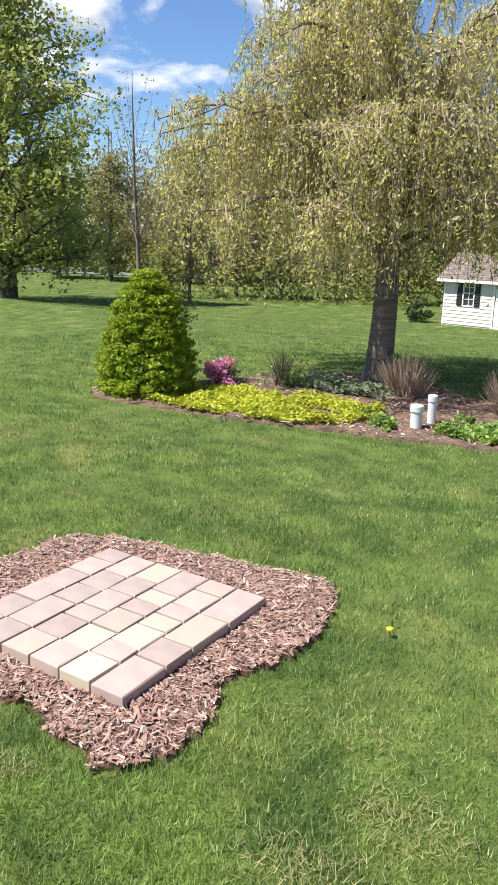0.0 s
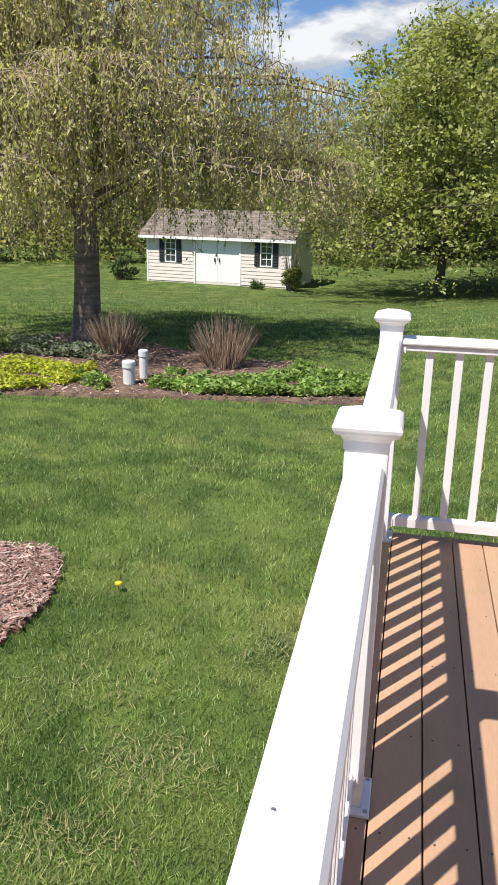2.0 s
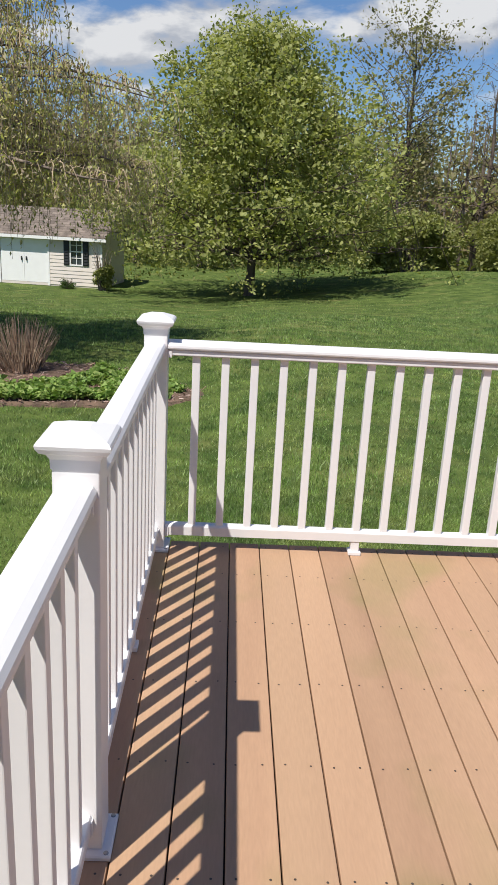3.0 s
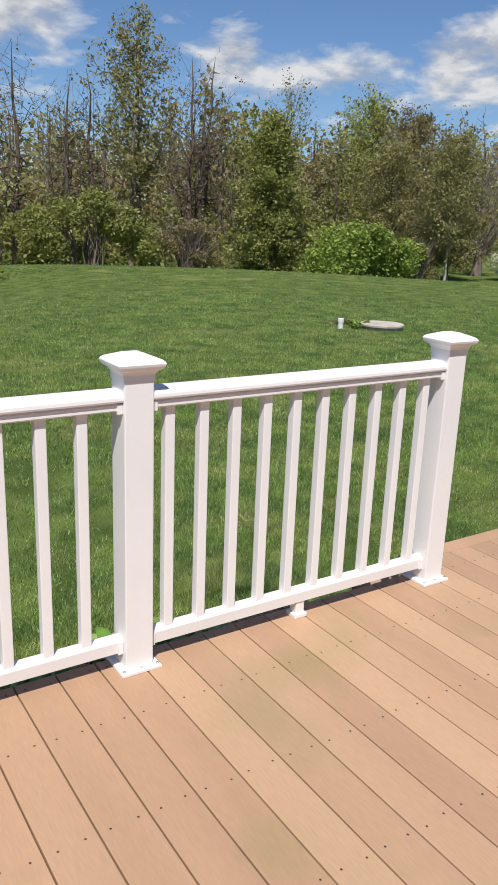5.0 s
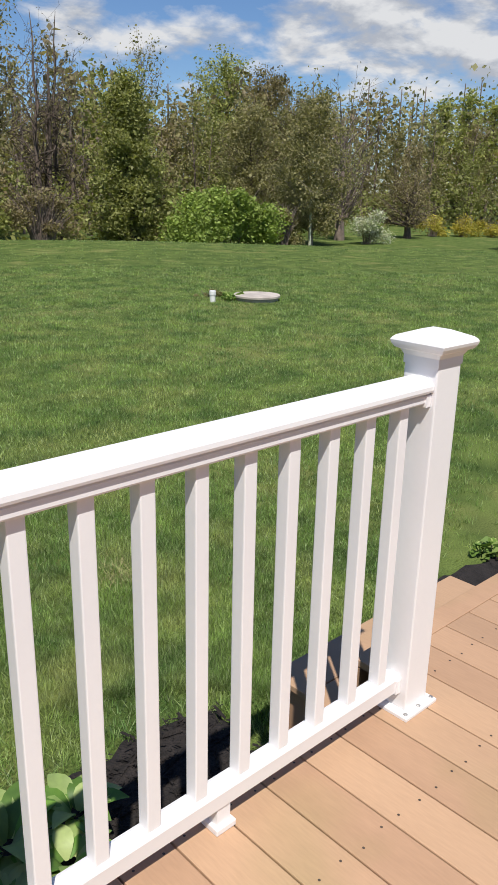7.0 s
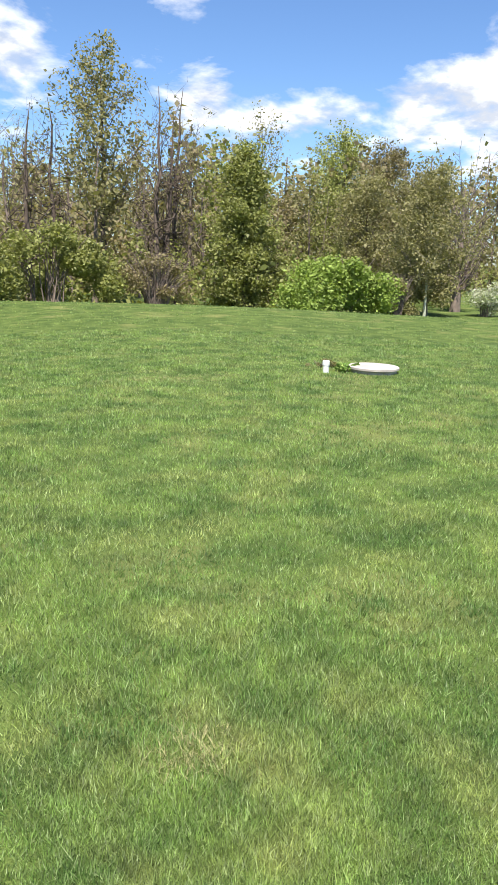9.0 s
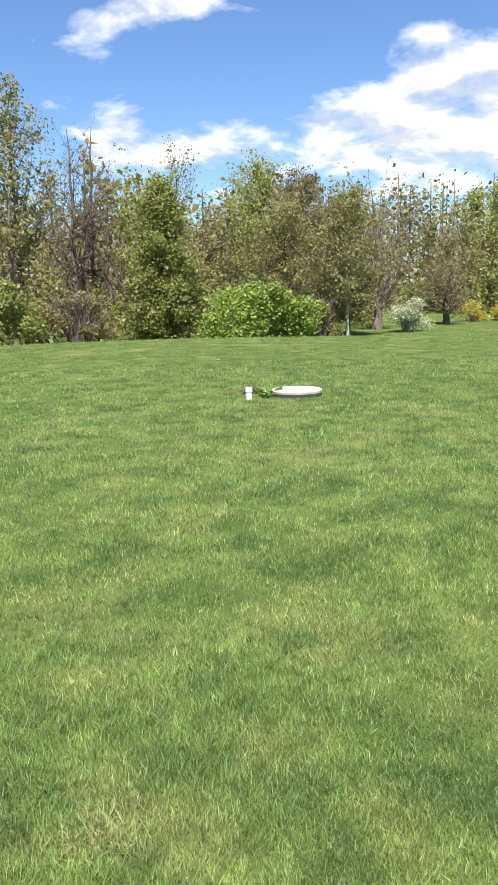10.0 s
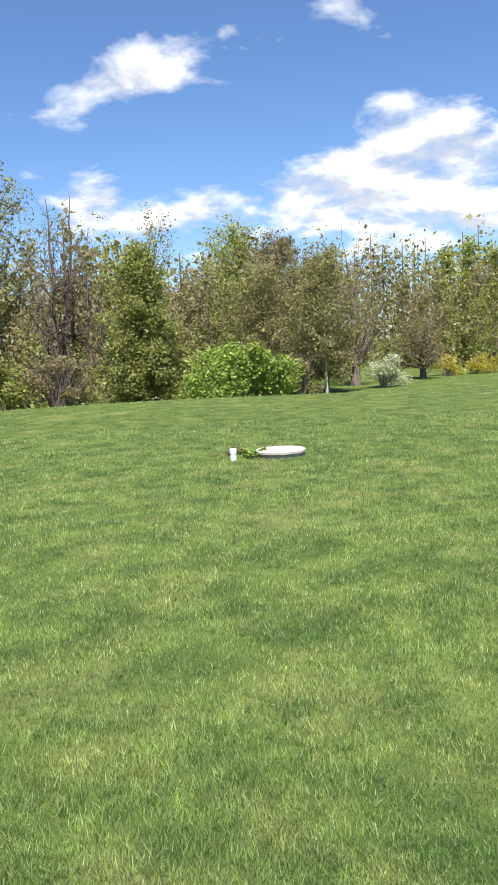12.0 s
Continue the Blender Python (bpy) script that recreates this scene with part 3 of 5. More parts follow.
# ---- the weeping tree ----
def weeping_tree(x, y, h, spread, seed):
    z = ground_at(x, y)
    root = thing("weeping_tree", "weeping cherry tree with drooping yellow-green spring shoots", "tree", pose(x, y, z))
    p = Plant(seed)
    r = p.rng
    t = np.linspace(0, 1, 8)
    path = np.stack([0.05 * np.sin(t * 3), 0.05 * np.sin(t * 4), t * 3.6], 1)
    path[0, 2] = -0.1
    p.tube(path, [0.29, 0.225, 0.205, 0.195, 0.18, 0.16, 0.13, 0.09], 14)
    shoots, strand_leaf = Plant(seed + 1), []
    for i in range(66):
        ang = i * 2.399 + r.normal(0, 0.25)
        z0 = r.uniform(1.9, 3.5)
        out = spread * r.uniform(0.2, 1.0) ** 0.62
        top = r.uniform(0.62, 1.0) * h * (1 - 0.46 * (out / spread) ** 2)
        thick = r.uniform(0.65, 1.2)
        if i > 62:
            # low limbs reaching out towards the shed
            ang, z0, out, top, thick = 0.30 + 0.12 * (i - 63), 2.6, spread * (0.90 + 0.07 * (i - 63)), 3.15, 1.5
        d = np.array([math.cos(ang), math.sin(ang), 0])
        out *= 1 - 0.32 * max(0.0, -d[1])   # shorter on the side towards the lawn
        a = path[-1] * (z0 / 3.6) ** 1 * (1, 1, 0) + (0, 0, z0)
        b = a + d * out * 0.35 + (0, 0, (top - z0) * 1.35)
        c = d * out + (0, 0, top - 0.35)
        limb = p.curve(a, b, c, 9, 0.06)
        p.tube(limb, np.linspace(0.060, 0.010, 9) * r.uniform(0.7, 1.15), 6)
        for j in range(46):
            s = r.uniform(0.22, 1.0) ** 0.8 * 8
            q = np.array([np.interp(s, np.arange(9), limb[:, k]) for k in range(3)])
            side = d * r.uniform(-0.1, 0.7) + np.array([-d[1], d[0], 0]) * r.normal(0, 0.6)
            side *= r.uniform(0.25, 0.75)
            low = max((1.4 if i > 62 else 1.5 + 0.8 * max(0.0, d[0] * 0.84 + d[1] * 0.55)) + 1.3 * r.random() ** 1.3, q[2] - r.uniform(0.4, 2.6))
            crest = q + side * 0.6 + (0, 0, 0.18)
            end = q + side * 1.1
            low = min(low, q[2] - 0.45)
            end[2] = low
            strand = p.curve(q, crest + (0, 0, 0.12), q + side + (0, 0, -0.15), 4, 0.02)
            fall = p.curve(strand[-1], np.array([end[0], end[1], strand[-1][2] - 0.1]), end, 5, 0.055)
            line = np.concatenate([strand, fall[1:]])
            shoots.tube(line, np.linspace(0.009, 0.003, len(line)), 3)
            n = int(thick * (17 + 27 * (strand[-1][2] - low)))
            u = r.uniform(1.0, len(line) - 1, n)
            pts = np.stack([np.interp(u, np.arange(len(line)), line[:, k]) for k in range(3)], 1)
            strand_leaf.append(pts + r.normal(0, 0.05, pts.shape))
    pts = np.concatenate(strand_leaf)
    p.leaves(pts, 0.062, 0.40, hang=0.55, spread=0.25)
    p.link(root, CHERRY_BARK, CHERRY_LEAF)
    shoots.link(root, SHOOT, None, "shoots")
    tagged(root.children[-1], kind="stuff")


weeping_tree(-5.117, 8.285, 7.9, 4.5, 5)

# ---- trees standing on the lawn and before the woods ----
EGG = [(0.0, 0.3), (0.12, 4.4), (0.22, 6.6), (0.40, 6.7), (0.58, 5.6), (0.75, 4.0), (0.90, 2.2), (1.0, 0.6)]
tree("maple_tree", "broad leafy green maple on a short dark trunk", 1.0, 27.6, 9.8, EGG, 0.17, MAPLE_LEAF, 72000, 0.145, 11, limbs=96, twigs=9, clump=0.5, start=0.20, rise=0.16, reach=(0.62, 1.0))
tree("shade_tree", "tall green lawn tree with a dark trunk", -31.0, 22.4, 15.0, [(0, 0.3), (0.13, 4.6), (0.3, 6.2), (0.6, 5.2), (0.85, 3.0), (1, 0.5)], 0.36, MAPLE_LEAF, 28000, 0.21, 12, limbs=64, twigs=8, clump=0.65, start=0.14, rise=0.16, reach=(0.5, 1.0))
tree("sapling", "slender young tree with thin spring leaves", -25.0, 29.2, 5.0, [(0, 0.1), (0.3, 1.2), (0.6, 1.4), (1, 0.3)], 0.09, OLIVE_LEAF, 2600, 0.14, 13, limbs=18, twigs=5, clump=0.35, start=0.3)
PEAR = [(0.0, 1.2), (0.1, 1.75), (0.3, 1.9), (0.55, 1.6), (0.75, 1.2), (0.92, 0.7), (1.0, 0.2)]
tree("pear_tree", "narrow upright tree in full green leaf", 25.2, 33.1, 8.3, PEAR, 0.15, PEAR_LEAF, 42000, 0.135, 14, limbs=80, twigs=7, clump=0.36, start=0.05, rise=0.12)
tree("tall_sparse_tree", "tall open tree with small brown-green leaves", 20.9, 40.1, 14.2, [(0, 0.2), (0.4, 0.6), (0.5, 2.3), (0.75, 2.9), (0.92, 1.9), (1, 0.6)], 0.20, OLIVE_LEAF, 6500, 0.17, 15, limbs=40, twigs=8, clump=0.42, start=0.42, rise=0.22, wobble=0.05)
tree("tall_sparse_tree", "tall open tree with grey twigs and few leaves", 8.5, 37.7, 13.2, [(0, 0.2), (0.35, 0.8), (0.5, 2.6), (0.75, 3.2), (0.92, 2.0), (1, 0.6)], 0.18, OLIVE_LEAF, 5200, 0.16, 16, limbs=40, twigs=8, clump=0.45, start=0.36, rise=0.22, wobble=0.05)
for k, (fx, fy, fh, fm) in enumerate([(-41.5, 41.0, 9.5, OLIVE_LEAF), (-36.0, 43.5, 8.0, BROWN_LEAF), (-46.0, 40.0, 8.5, PEAR_LEAF), (-38.5, 47.0, 11.0, OLIVE_LEAF)]):
    tree("roadside_tree", "hazy spring tree standing beyond the road", fx, fy, fh, [(0, 0.4), (0.2, 2.2), (0.5, 3.0), (0.8, 2.2), (1, 0.5)], 0.16, fm, 5000, 0.24, 170 + k, group="trees beyond the road", limbs=30, twigs=7, clump=0.6, start=0.12)
BARE = [(0, 0.3), (0.3, 1.6), (0.6, 2.5), (0.85, 1.8), (1, 0.5)]
tree("bare_tree", "leafless slender tree beyond the road", -33.0, 34.5, 13.5, BARE, 0.14, OLIVE_LEAF, 500, 0.14, 29, bark=TWIG, limbs=26, twigs=9, clump=0.3, start=0.3, rise=0.3, wobble=0.04, fork=0.95)
for k, (bx, by, bh) in enumerate([(22.3, 37.2, 11.2), (25.0, 39.8, 11.8), (18.0, 41.0, 10.4), (16.2, 39.5, 9.6), (23.6, 38.6, 10.0), (13.6, 40.5, 11.0)]):
    tree("bare_tree", "leafless grey tree with twisting thin limbs", bx, by, bh + 0.6, BARE, 0.17, OLIVE_LEAF, 260, 0.13, 30 + k, bark=BARK, group="leafless trees before the woods",
         limbs=24, twigs=8, clump=0.3, start=0.25, rise=0.28, wobble=0.09, gnarl=2.2, fork=0.95)
tree("bare_tree", "fine-twigged tree rising behind the woods", 34.5, 44.9, 13.0, [(0, 0.2), (0.5, 0.8), (0.8, 2.3), (1, 0.6)], 0.13, OLIVE_LEAF, 1500, 0.15, 40, bark=TWIG, limbs=34, twigs=8, start=0.5, rise=0.2)
tree("spreading_bare_tree", "wide bare tree with fanned grey branches", 40.7, 32.5, 10.4, [(0, 0.3), (0.3, 2.2), (0.6, 3.4), (0.85, 3.2), (1, 1.2)], 0.27, OLIVE_LEAF, 700, 0.14, 41, bark=TWIG, limbs=50, twigs=11, start=0.15, rise=0.42, fork=0.7)
tree("olive_tree", "rounded tree with olive young leaves and pale trunk", 35.1, 29.8, 8.4, [(0, 0.6), (0.2, 1.8), (0.5, 2.5), (0.8, 2.0), (1, 0.5)], 0.12, OLIVE_LEAF, 24000, 0.125, 42, bark=PALE_BARK, limbs=44, twigs=8, clump=0.42, start=0.14, rise=0.2)
tree("birch_tree", "thin birch with a white trunk among olive trees", 34.2, 29.0, 6.4, [(0, 0.1), (0.4, 0.5), (0.7, 1.2), (1, 0.3)], 0.075, OLIVE_LEAF, 1600, 0.13, 43, bark=WHITE_PETAL, limbs=16, twigs=5, start=0.45, wobble=0.03)
tree("round_green_tree", "rounded far tree in fresh green leaf", 50.5, 54.8, 14.8, [(0, 0.4), (0.2, 3.0), (0.5, 4.4), (0.8, 3.4), (1, 0.6)], 0.25, MAPLE_LEAF, 18000, 0.20, 44, limbs=44, twigs=7, clump=0.7, start=0.2)
tree("brown_tree", "rounded far tree in brownish spring leaf", 44.3, 43.2, 11.6, [(0, 0.4), (0.2, 2.4), (0.5, 3.5), (0.8, 2.9), (1, 0.6)], 0.2, BROWN_LEAF, 20000, 0.16, 45, limbs=44, twigs=7, clump=0.55, start=0.2)
tree("brown_tree", "rounded tree in mixed olive and brown leaf", 38.5, 38.5, 8.6, [(0, 0.4), (0.2, 2.0), (0.5, 2.6), (0.8, 2.0), (1, 0.5)], 0.16, OLIVE_LEAF, 16000, 0.14, 46, limbs=40, twigs=7, clump=0.5, start=0.15)
tree("low_dark_tree", "low spreading tree with a dark trunk", 47.4, 32.1, 4.6, [(0, 0.8), (0.25, 2.1), (0.6, 2.5), (0.9, 1.4), (1, 0.6)], 0.24, BROWN_LEAF, 3200, 0.13, 47, limbs=44, twigs=9, clump=0.4, start=0.24, rise=0.3, fork=0.6)
for k, (px, py, ph) in enumerate([(71.5, 46.5, 12.6), (74.5, 45.5, 13.4), (77.0, 44.0, 12.9), (79.5, 42.0, 12.0)]):
    tree("poplar_tree", "far upright tree with pale green spring leaves", px, py, ph, [(0, 0.5), (0.3, 2.0), (0.6, 2.0), (1, 0.4)], 0.2, MAPLE_LEAF, 4200, 0.28, 50 + k, limbs=30, twigs=6, clump=0.55, group="far poplar row", start=0.2)
tree("red_leaved_tree", "small tree with dark red leaves", 43.4, 20.6, 4.3, [(0, 0.5), (0.3, 1.7), (0.6, 2.1), (0.9, 1.3), (1, 0.5)], 0.12, RED_LEAF, 9000, 0.13, 55, limbs=34, twigs=7, clump=0.4, start=0.2)

shrub("bright_shrub", "dense bright green shrub at the wood's edge", 28.4, 29.6, 6.9, 3.3, SHRUB_LEAF, 30000, 0.16, 60, depth=3.4, lumps=70)
shrub("hedge_shrub", "large pale-flecked green shrub before the trees", 15.0, 33.6, 7.0, 4.0, PEAR_LEAF, 24000, 0.15, 61, depth=3.4, lumps=22)
shrub("hedge_shrub", "large green shrub beside the leafless trees", 8.8, 34.6, 6.0, 3.4, PEAR_LEAF, 18000, 0.15, 62, depth=3.4, lumps=20)
shrub("tangled_shrub", "tangled brownish shrub with bare twigs", 20.4, 33.6, 4.8, 2.8, BROWN_LEAF, 5200, 0.11, 63, depth=2.4, stems=190, lumps=14)
shrub("tangled_shrub", "tangled olive shrub with bare twigs", 32.6, 29.6, 3.4, 2.6, OLIVE_LEAF, 5200, 0.12, 64, depth=2.0, stems=120, lumps=10)
shrub("white_flowering_shrub", "low shrub covered in pale blossom", 39.5, 29.2, 2.6, 2.2, WHITE_PETAL, 4200, 0.11, 65, lumps=9)
for k in range(4):
    shrub("forsythia", "yellow flowering bush along the far lawn edge", 51.6 + k * 2.3, 33.0 - k * 1.1, 2.7, 1.6 + 0.2 * (k % 2), FORSYTHIA, 2400, 0.12, 66 + k, group="far yellow bushes")
shrub("round_bush", "olive-green rounded bush under the red tree", 37.4, 17.4, 3.2, 1.7, PEAR_LEAF, 6000, 0.12, 72)

# ---- the shed ----
def build_shed():
    a, b = Vector((-11.76, 30.43, 0)), Vector((-5.05, 29.45, 0))
    width = (b - a).length
    z0 = min(ground_at(-12, 30.5), ground_at(-5.2, 29.4))
    root = thing("garden_shed", "cream sided garden shed with white double doors", "shed", pose(a.x, a.y, z0, 0, 0, math.degrees(math.atan2(b.y - a.y, b.x - a.x))))
    depth, wall, ridge = 3.2, 2.12, 3.05
    t = 0.1
    holes = [(0.95, 1.41, 0.92, 1.96), (width - 1.34, width - 0.88, 0.92, 1.96), (2.38, 4.44, 0.10, 2.02)]

    # front wall in panels round the openings
    xs = sorted({0, width, *[h[0] for h in holes], *[h[1] for h in holes]})
    for x0, x1 in zip(xs, xs[1:]):
        cut = [h for h in holes if h[0] <= x0 and h[1] >= x1]
        for lo, hi in ((0.0, cut[0][2]), (cut[0][3], wall)) if cut else ((0.0, wall),):
            part("wall_panel", box(x0, 0, lo, x1, t, hi), SIDING, root)
    part("wall", box(0, depth - t, 0, width, depth, wall), SIDING, root)
    for x in (0, width - t):
        bm = prism([(t + 0.001, 0), (depth - t - 0.001, 0), (depth - t - 0.001, wall + 0.05), (depth / 2, ridge - 0.04), (t + 0.001, wall + 0.05)], (x, 0, 0), (x + t, 0, 0), (0, 1, 0))
        part("wall", bm, SIDING, root)
    # lap siding on the front
    for x0, x1 in ((0.07, 0.62), (0.62, 1.74), (1.74, 2.29), (4.53, 5.22), (5.22, 6.34), (6.34, width - 0.07)):
        n = 0
        z = 0.06
        while z < wall - 0.12:
            blocked = (0.62 <= x0 < 1.74 or 5.22 <= x0 < 6.34) and z > 0.74
            if not blocked:
                part("siding_board", prism([(0.0, z), (-0.022, z + 0.004), (-0.006, z + 0.148), (0.0, z + 0.148)], (x0, -0.001, 0), (x1, -0.001, 0), (0, 1, 0)), SIDING, root)
            z += 0.15
            n += 1
    for x in (0.0, width - 0.07):
        part("corner_trim", box(x, -0.03, 0.0, x + 0.07, -0.001, wall), SHED_WHITE, root)
    for x0, x1, lo, hi in holes[:2]:
        w = part("window", box(x0 - 0.05, -0.03, lo - 0.05, x1 + 0.05, -0.004, lo - 0.001), SHED_WHITE, root)
        part("window_frame", box(x0 - 0.05, -0.03, hi + 0.001, x1 + 0.05, -0.004, hi + 0.05), SHED_WHITE, w)
        part("window_frame", box(x0 - 0.05, -0.03, lo, x0 - 0.001, -0.004, hi), SHED_WHITE, w)
        part("window_frame", box(x1 + 0.001, -0.03, lo, x1 + 0.05, -0.004, hi), SHED_WHITE, w)
        part("pane", box(x0, 0.04, lo, x1, 0.05, hi), PANE, w)
        for k in (1,):
            x = x0 + (x1 - x0) * k / 2
            part("muntin", box(x - 0.012, 0.012, lo, x + 0.012, 0.038, hi), SHED_WHITE, w)
        for k in (1, 2, 3):
            z = lo + (hi - lo) * k / 4
            part("muntin", box(x0, 0.014, z - (0.022 if k == 2 else 0.012), x1, 0.036, z + (0.022 if k == 2 else 0.012)), SHED_WHITE, w)
        for s0, s1 in ((x0 - 0.30, x0 - 0.06), (x1 + 0.06, x1 + 0.30)):
            sh = part("shutter", box(s0, -0.045, lo - 0.03, s1, -0.012, hi + 0.03, 0.006), BLACK, root)
            for k in range(9):
                z = lo + 0.05 + (hi - lo - 0.1) * k / 8
                part("slat", prism([(-0.046, z - 0.04), (-0.060, z - 0.03), (-0.046, z + 0.04)], (s0 + 0.04, 0, 0), (s1 - 0.04, 0, 0), (0, 1, 0)), BLACK, sh)
    for k, (x0, x1) in enumerate(((2.39, 3.405), (3.415, 4.43))):
        d = part("door", box(x0, 0.01, 0.11, x1, 0.06, 2.01, 0.004), SHED_WHITE, root)
        hx = x1 - 0.10 if k == 0 else x0 + 0.10
        part("door_handle", box(hx - 0.02, -0.05, 0.98, hx + 0.02, 0.009, 1.14, 0.006), BLACK, d)
    part("door_frame", box(2.30, -0.03, 0.0, 2.38, -0.003, 2.1), SHED_WHITE, root)
    part("door_frame", box(4.44, -0.03, 0.0, 4.52, -0.003, 2.1), SHED_WHITE, root)
    part("door_frame", box(2.38, -0.03, 2.021, 4.44, -0.003, 2.1), SHED_WHITE, root)
    rise = (ridge - wall) / (depth / 2)
    for s, y_out, y_in in ((1, -0.28, depth / 2), (-1, depth + 0.28, depth / 2)):
        lo = wall - rise * 0.28
        slope = part("roof", prism([(y_out, lo + 0.02), (y_in, ridge + 0.02), (y_in, ridge + 0.07), (y_out, lo + 0.07)], (-0.25, 0, 0), (width + 0.25, 0, 0), (0, 1, 0)), SHINGLE, root)
        part("eave_board", box(-0.25, min(y_out, y_out - 0.02 * s), lo - 0.06, width + 0.25, max(y_out, y_out - 0.02 * s), lo + 0.062), SHED_WHITE, slope)
        n = 12
        verts, faces = [], []
        for k in range(n):
            f0, f1 = k / n, (k + 1.15) / n
            ya, yb = y_out + (y_in - y_out) * f0, y_out + (y_in - y_out) * min(f1, 1)
            za, zb = lo + 0.07 + (ridge - lo) * f0, lo + 0.07 + (ridge - lo) * min(f1, 1)
            for c in range(23):
                x0 = -0.25 + (width + 0.5) * (c - 0.5 * (k % 2)) / 22
                x1 = min(x0 + (width + 0.5) / 22 - 0.012, width + 0.25)
                x0 = max(x0, -0.25)
                if x1 - x0 < 0.03:
                    continue
                i = len(verts)
                verts += [(x0, ya, za + 0.003), (x1, ya, za + 0.003), (x1, ya, za + 0.02), (x0, ya, za + 0.02), (x0, yb, zb + 0.006), (x1, yb, zb + 0.006)]
                faces += [(i, i + 1, i + 2, i + 3), (i + 3, i + 2, i + 5, i + 4)]
        tagged(under(new("shingles", mesh_of("shingles", verts, faces, SHINGLE)), slope), kind="stuff")


build_shed()
shrub("shed_bush", "small rounded evergreen bush beside the shed", -12.9, 30.3, 1.2, 1.0, DARK_LEAF, 2200, 0.09, 80)
shrub("shed_bush", "upright clipped bush at the shed's corner", -4.95, 28.75, 1.15, 1.9, PEAR_LEAF, 3600, 0.09, 81)
shrub("shed_bush", "low round bush against the shed wall", -6.4, 29.0, 0.6, 0.5, DARK_LEAF, 900, 0.06, 82)

# ---- house wall behind ----
part("house_wall", box(-9, -6.5, -1.0, 11, -6.25, 3.6), HOUSE_SIDING, None)
tagged(bpy.data.objects["house_wall"], "plain pale sided house wall behind the deck", "wall", kind="structure")

# ---- stepping patio of pavers in mulch ----
PATIO = (-3.44, 0.055, -2.165, -1.23)


def blob(points, z, name, mat, label, category, thick=0.05, ripple=0.05, kind=""):
    """A low bed with a soft irregular outline, from a few corner points."""
    rng = np.random.default_rng(len(name))
    ring = []
    n = len(points)
    for i in range(n):
        p0, p1, p2, p3 = (np.array(points[(i + k) % n], float) for k in (-1, 0, 1, 2))
        for t in np.linspace(0, 1, 9)[:-1]:
            q = 0.5 * (2 * p1 + (p2 - p0) * t + (2 * p0 - 5 * p1 + 4 * p2 - p3) * t * t + (3 * p1 - p0 - 3 * p2 + p3) * t ** 3)
            ring.append(q + rng.normal(0, ripple * 0.4, 2))
    ring = np.array(ring)
    mid = ring.mean(0)
    verts, faces, m = [], [], len(ring)
    for s, lift in ((1.0, -0.03), (0.985, 0.5), (0.94, 0.9), (0.75, 1.0), (0.5, 1.05), (0.25, 1.0)):
        for q in ring:
            x, y = mid + (q - mid) * s
            verts.append((x, y, (ground_at(x, y) if z is None else z) + thick * lift + rng.normal(0, 0.004)))
    verts.append((mid[0], mid[1], (ground_at(*mid) if z is None else z) + thick))
    for k in range(5):
        for i in range(m):
            j = (i + 1) % m
            faces.append((k * m + i, k * m + j, (k + 1) * m + j, (k + 1) * m + i))
    faces += [(5 * m + i, 5 * m + (i + 1) % m, 6 * m) for i in range(m)]
    ob = new(name, mesh_of(name, verts, faces, mat))
    tagged(ob, label, category, kind=kind)
    return ob, ring


def inside(ring, pts):
    x, y = pts[:, 0], pts[:, 1]
    hit = np.zeros(len(pts), bool)
    for (x0, y0), (x1, y1) in zip(ring, np.roll(ring, -1, 0)):
        cross = (y0 > y) != (y1 > y)
        hit ^= cross & (x < (x1 - x0) * (y - y0) / (y1 - y0 + 1e-12) + x0)
    return hit


def scatter(ring, n, seed):
    rng = np.random.default_rng(seed)
    lo, hi = ring.min(0), ring.max(0)
    pts = rng.uniform(lo, hi, (int(n * 2.2), 2))
    return pts[inside(ring, pts)][:n], rng


def chips(ring, n, seed, mat, name, length=0.05, avoid=None, lift=0.05, z=None):
    pts, rng = scatter(ring, n, seed)
    if avoid:
        x0, y1, x1, y0 = avoid
        pts = pts[~((pts[:, 0] > x0) & (pts[:, 0] < x1) & (pts[:, 1] > y0) & (pts[:, 1] < y1))]
    m = len(pts)
    base = np.array([ground_at(*q) if z is None else z for q in pts]) + lift + rng.uniform(0, 0.014, m)
    ang, tip = rng.uniform(0, np.pi, m), rng.normal(0, 0.28, m)
    L = length * np.exp(rng.normal(0, 0.45, m))
    wd = L * rng.uniform(0.12, 0.26, m)
    u = np.stack([np.cos(ang) * np.cos(tip), np.sin(ang) * np.cos(tip), np.sin(tip)], 1)
    w = np.stack([-np.sin(ang), np.cos(ang), rng.normal(0, 0.35, m)], 1)
    c = np.stack([pts[:, 0], pts[:, 1], base], 1)
    up = np.array([0, 0, 1.0])
    q = np.stack([c - u * L[:, None] / 2 - w * wd[:, None] / 2, c + u * L[:, None] / 2 - w * wd[:, None] / 2, c + u * L[:, None] / 2 + w * wd[:, None] / 2,
                  c - u * L[:, None] / 2 + w * wd[:, None] / 2, c + up * wd[:, None] * 0.5 - u * L[:, None] * 0.4, c + up * wd[:, None] * 0.5 + u * L[:, None] * 0.4], 1)
    i = np.arange(m)[:, None] * 6
    faces = np.concatenate([i + [0, 1, 5, 4], i + [2, 3, 4, 5]], 0)
    ob = new(name, tri_mesh(name, q.reshape(-1, 3), faces, mat))
    return ob


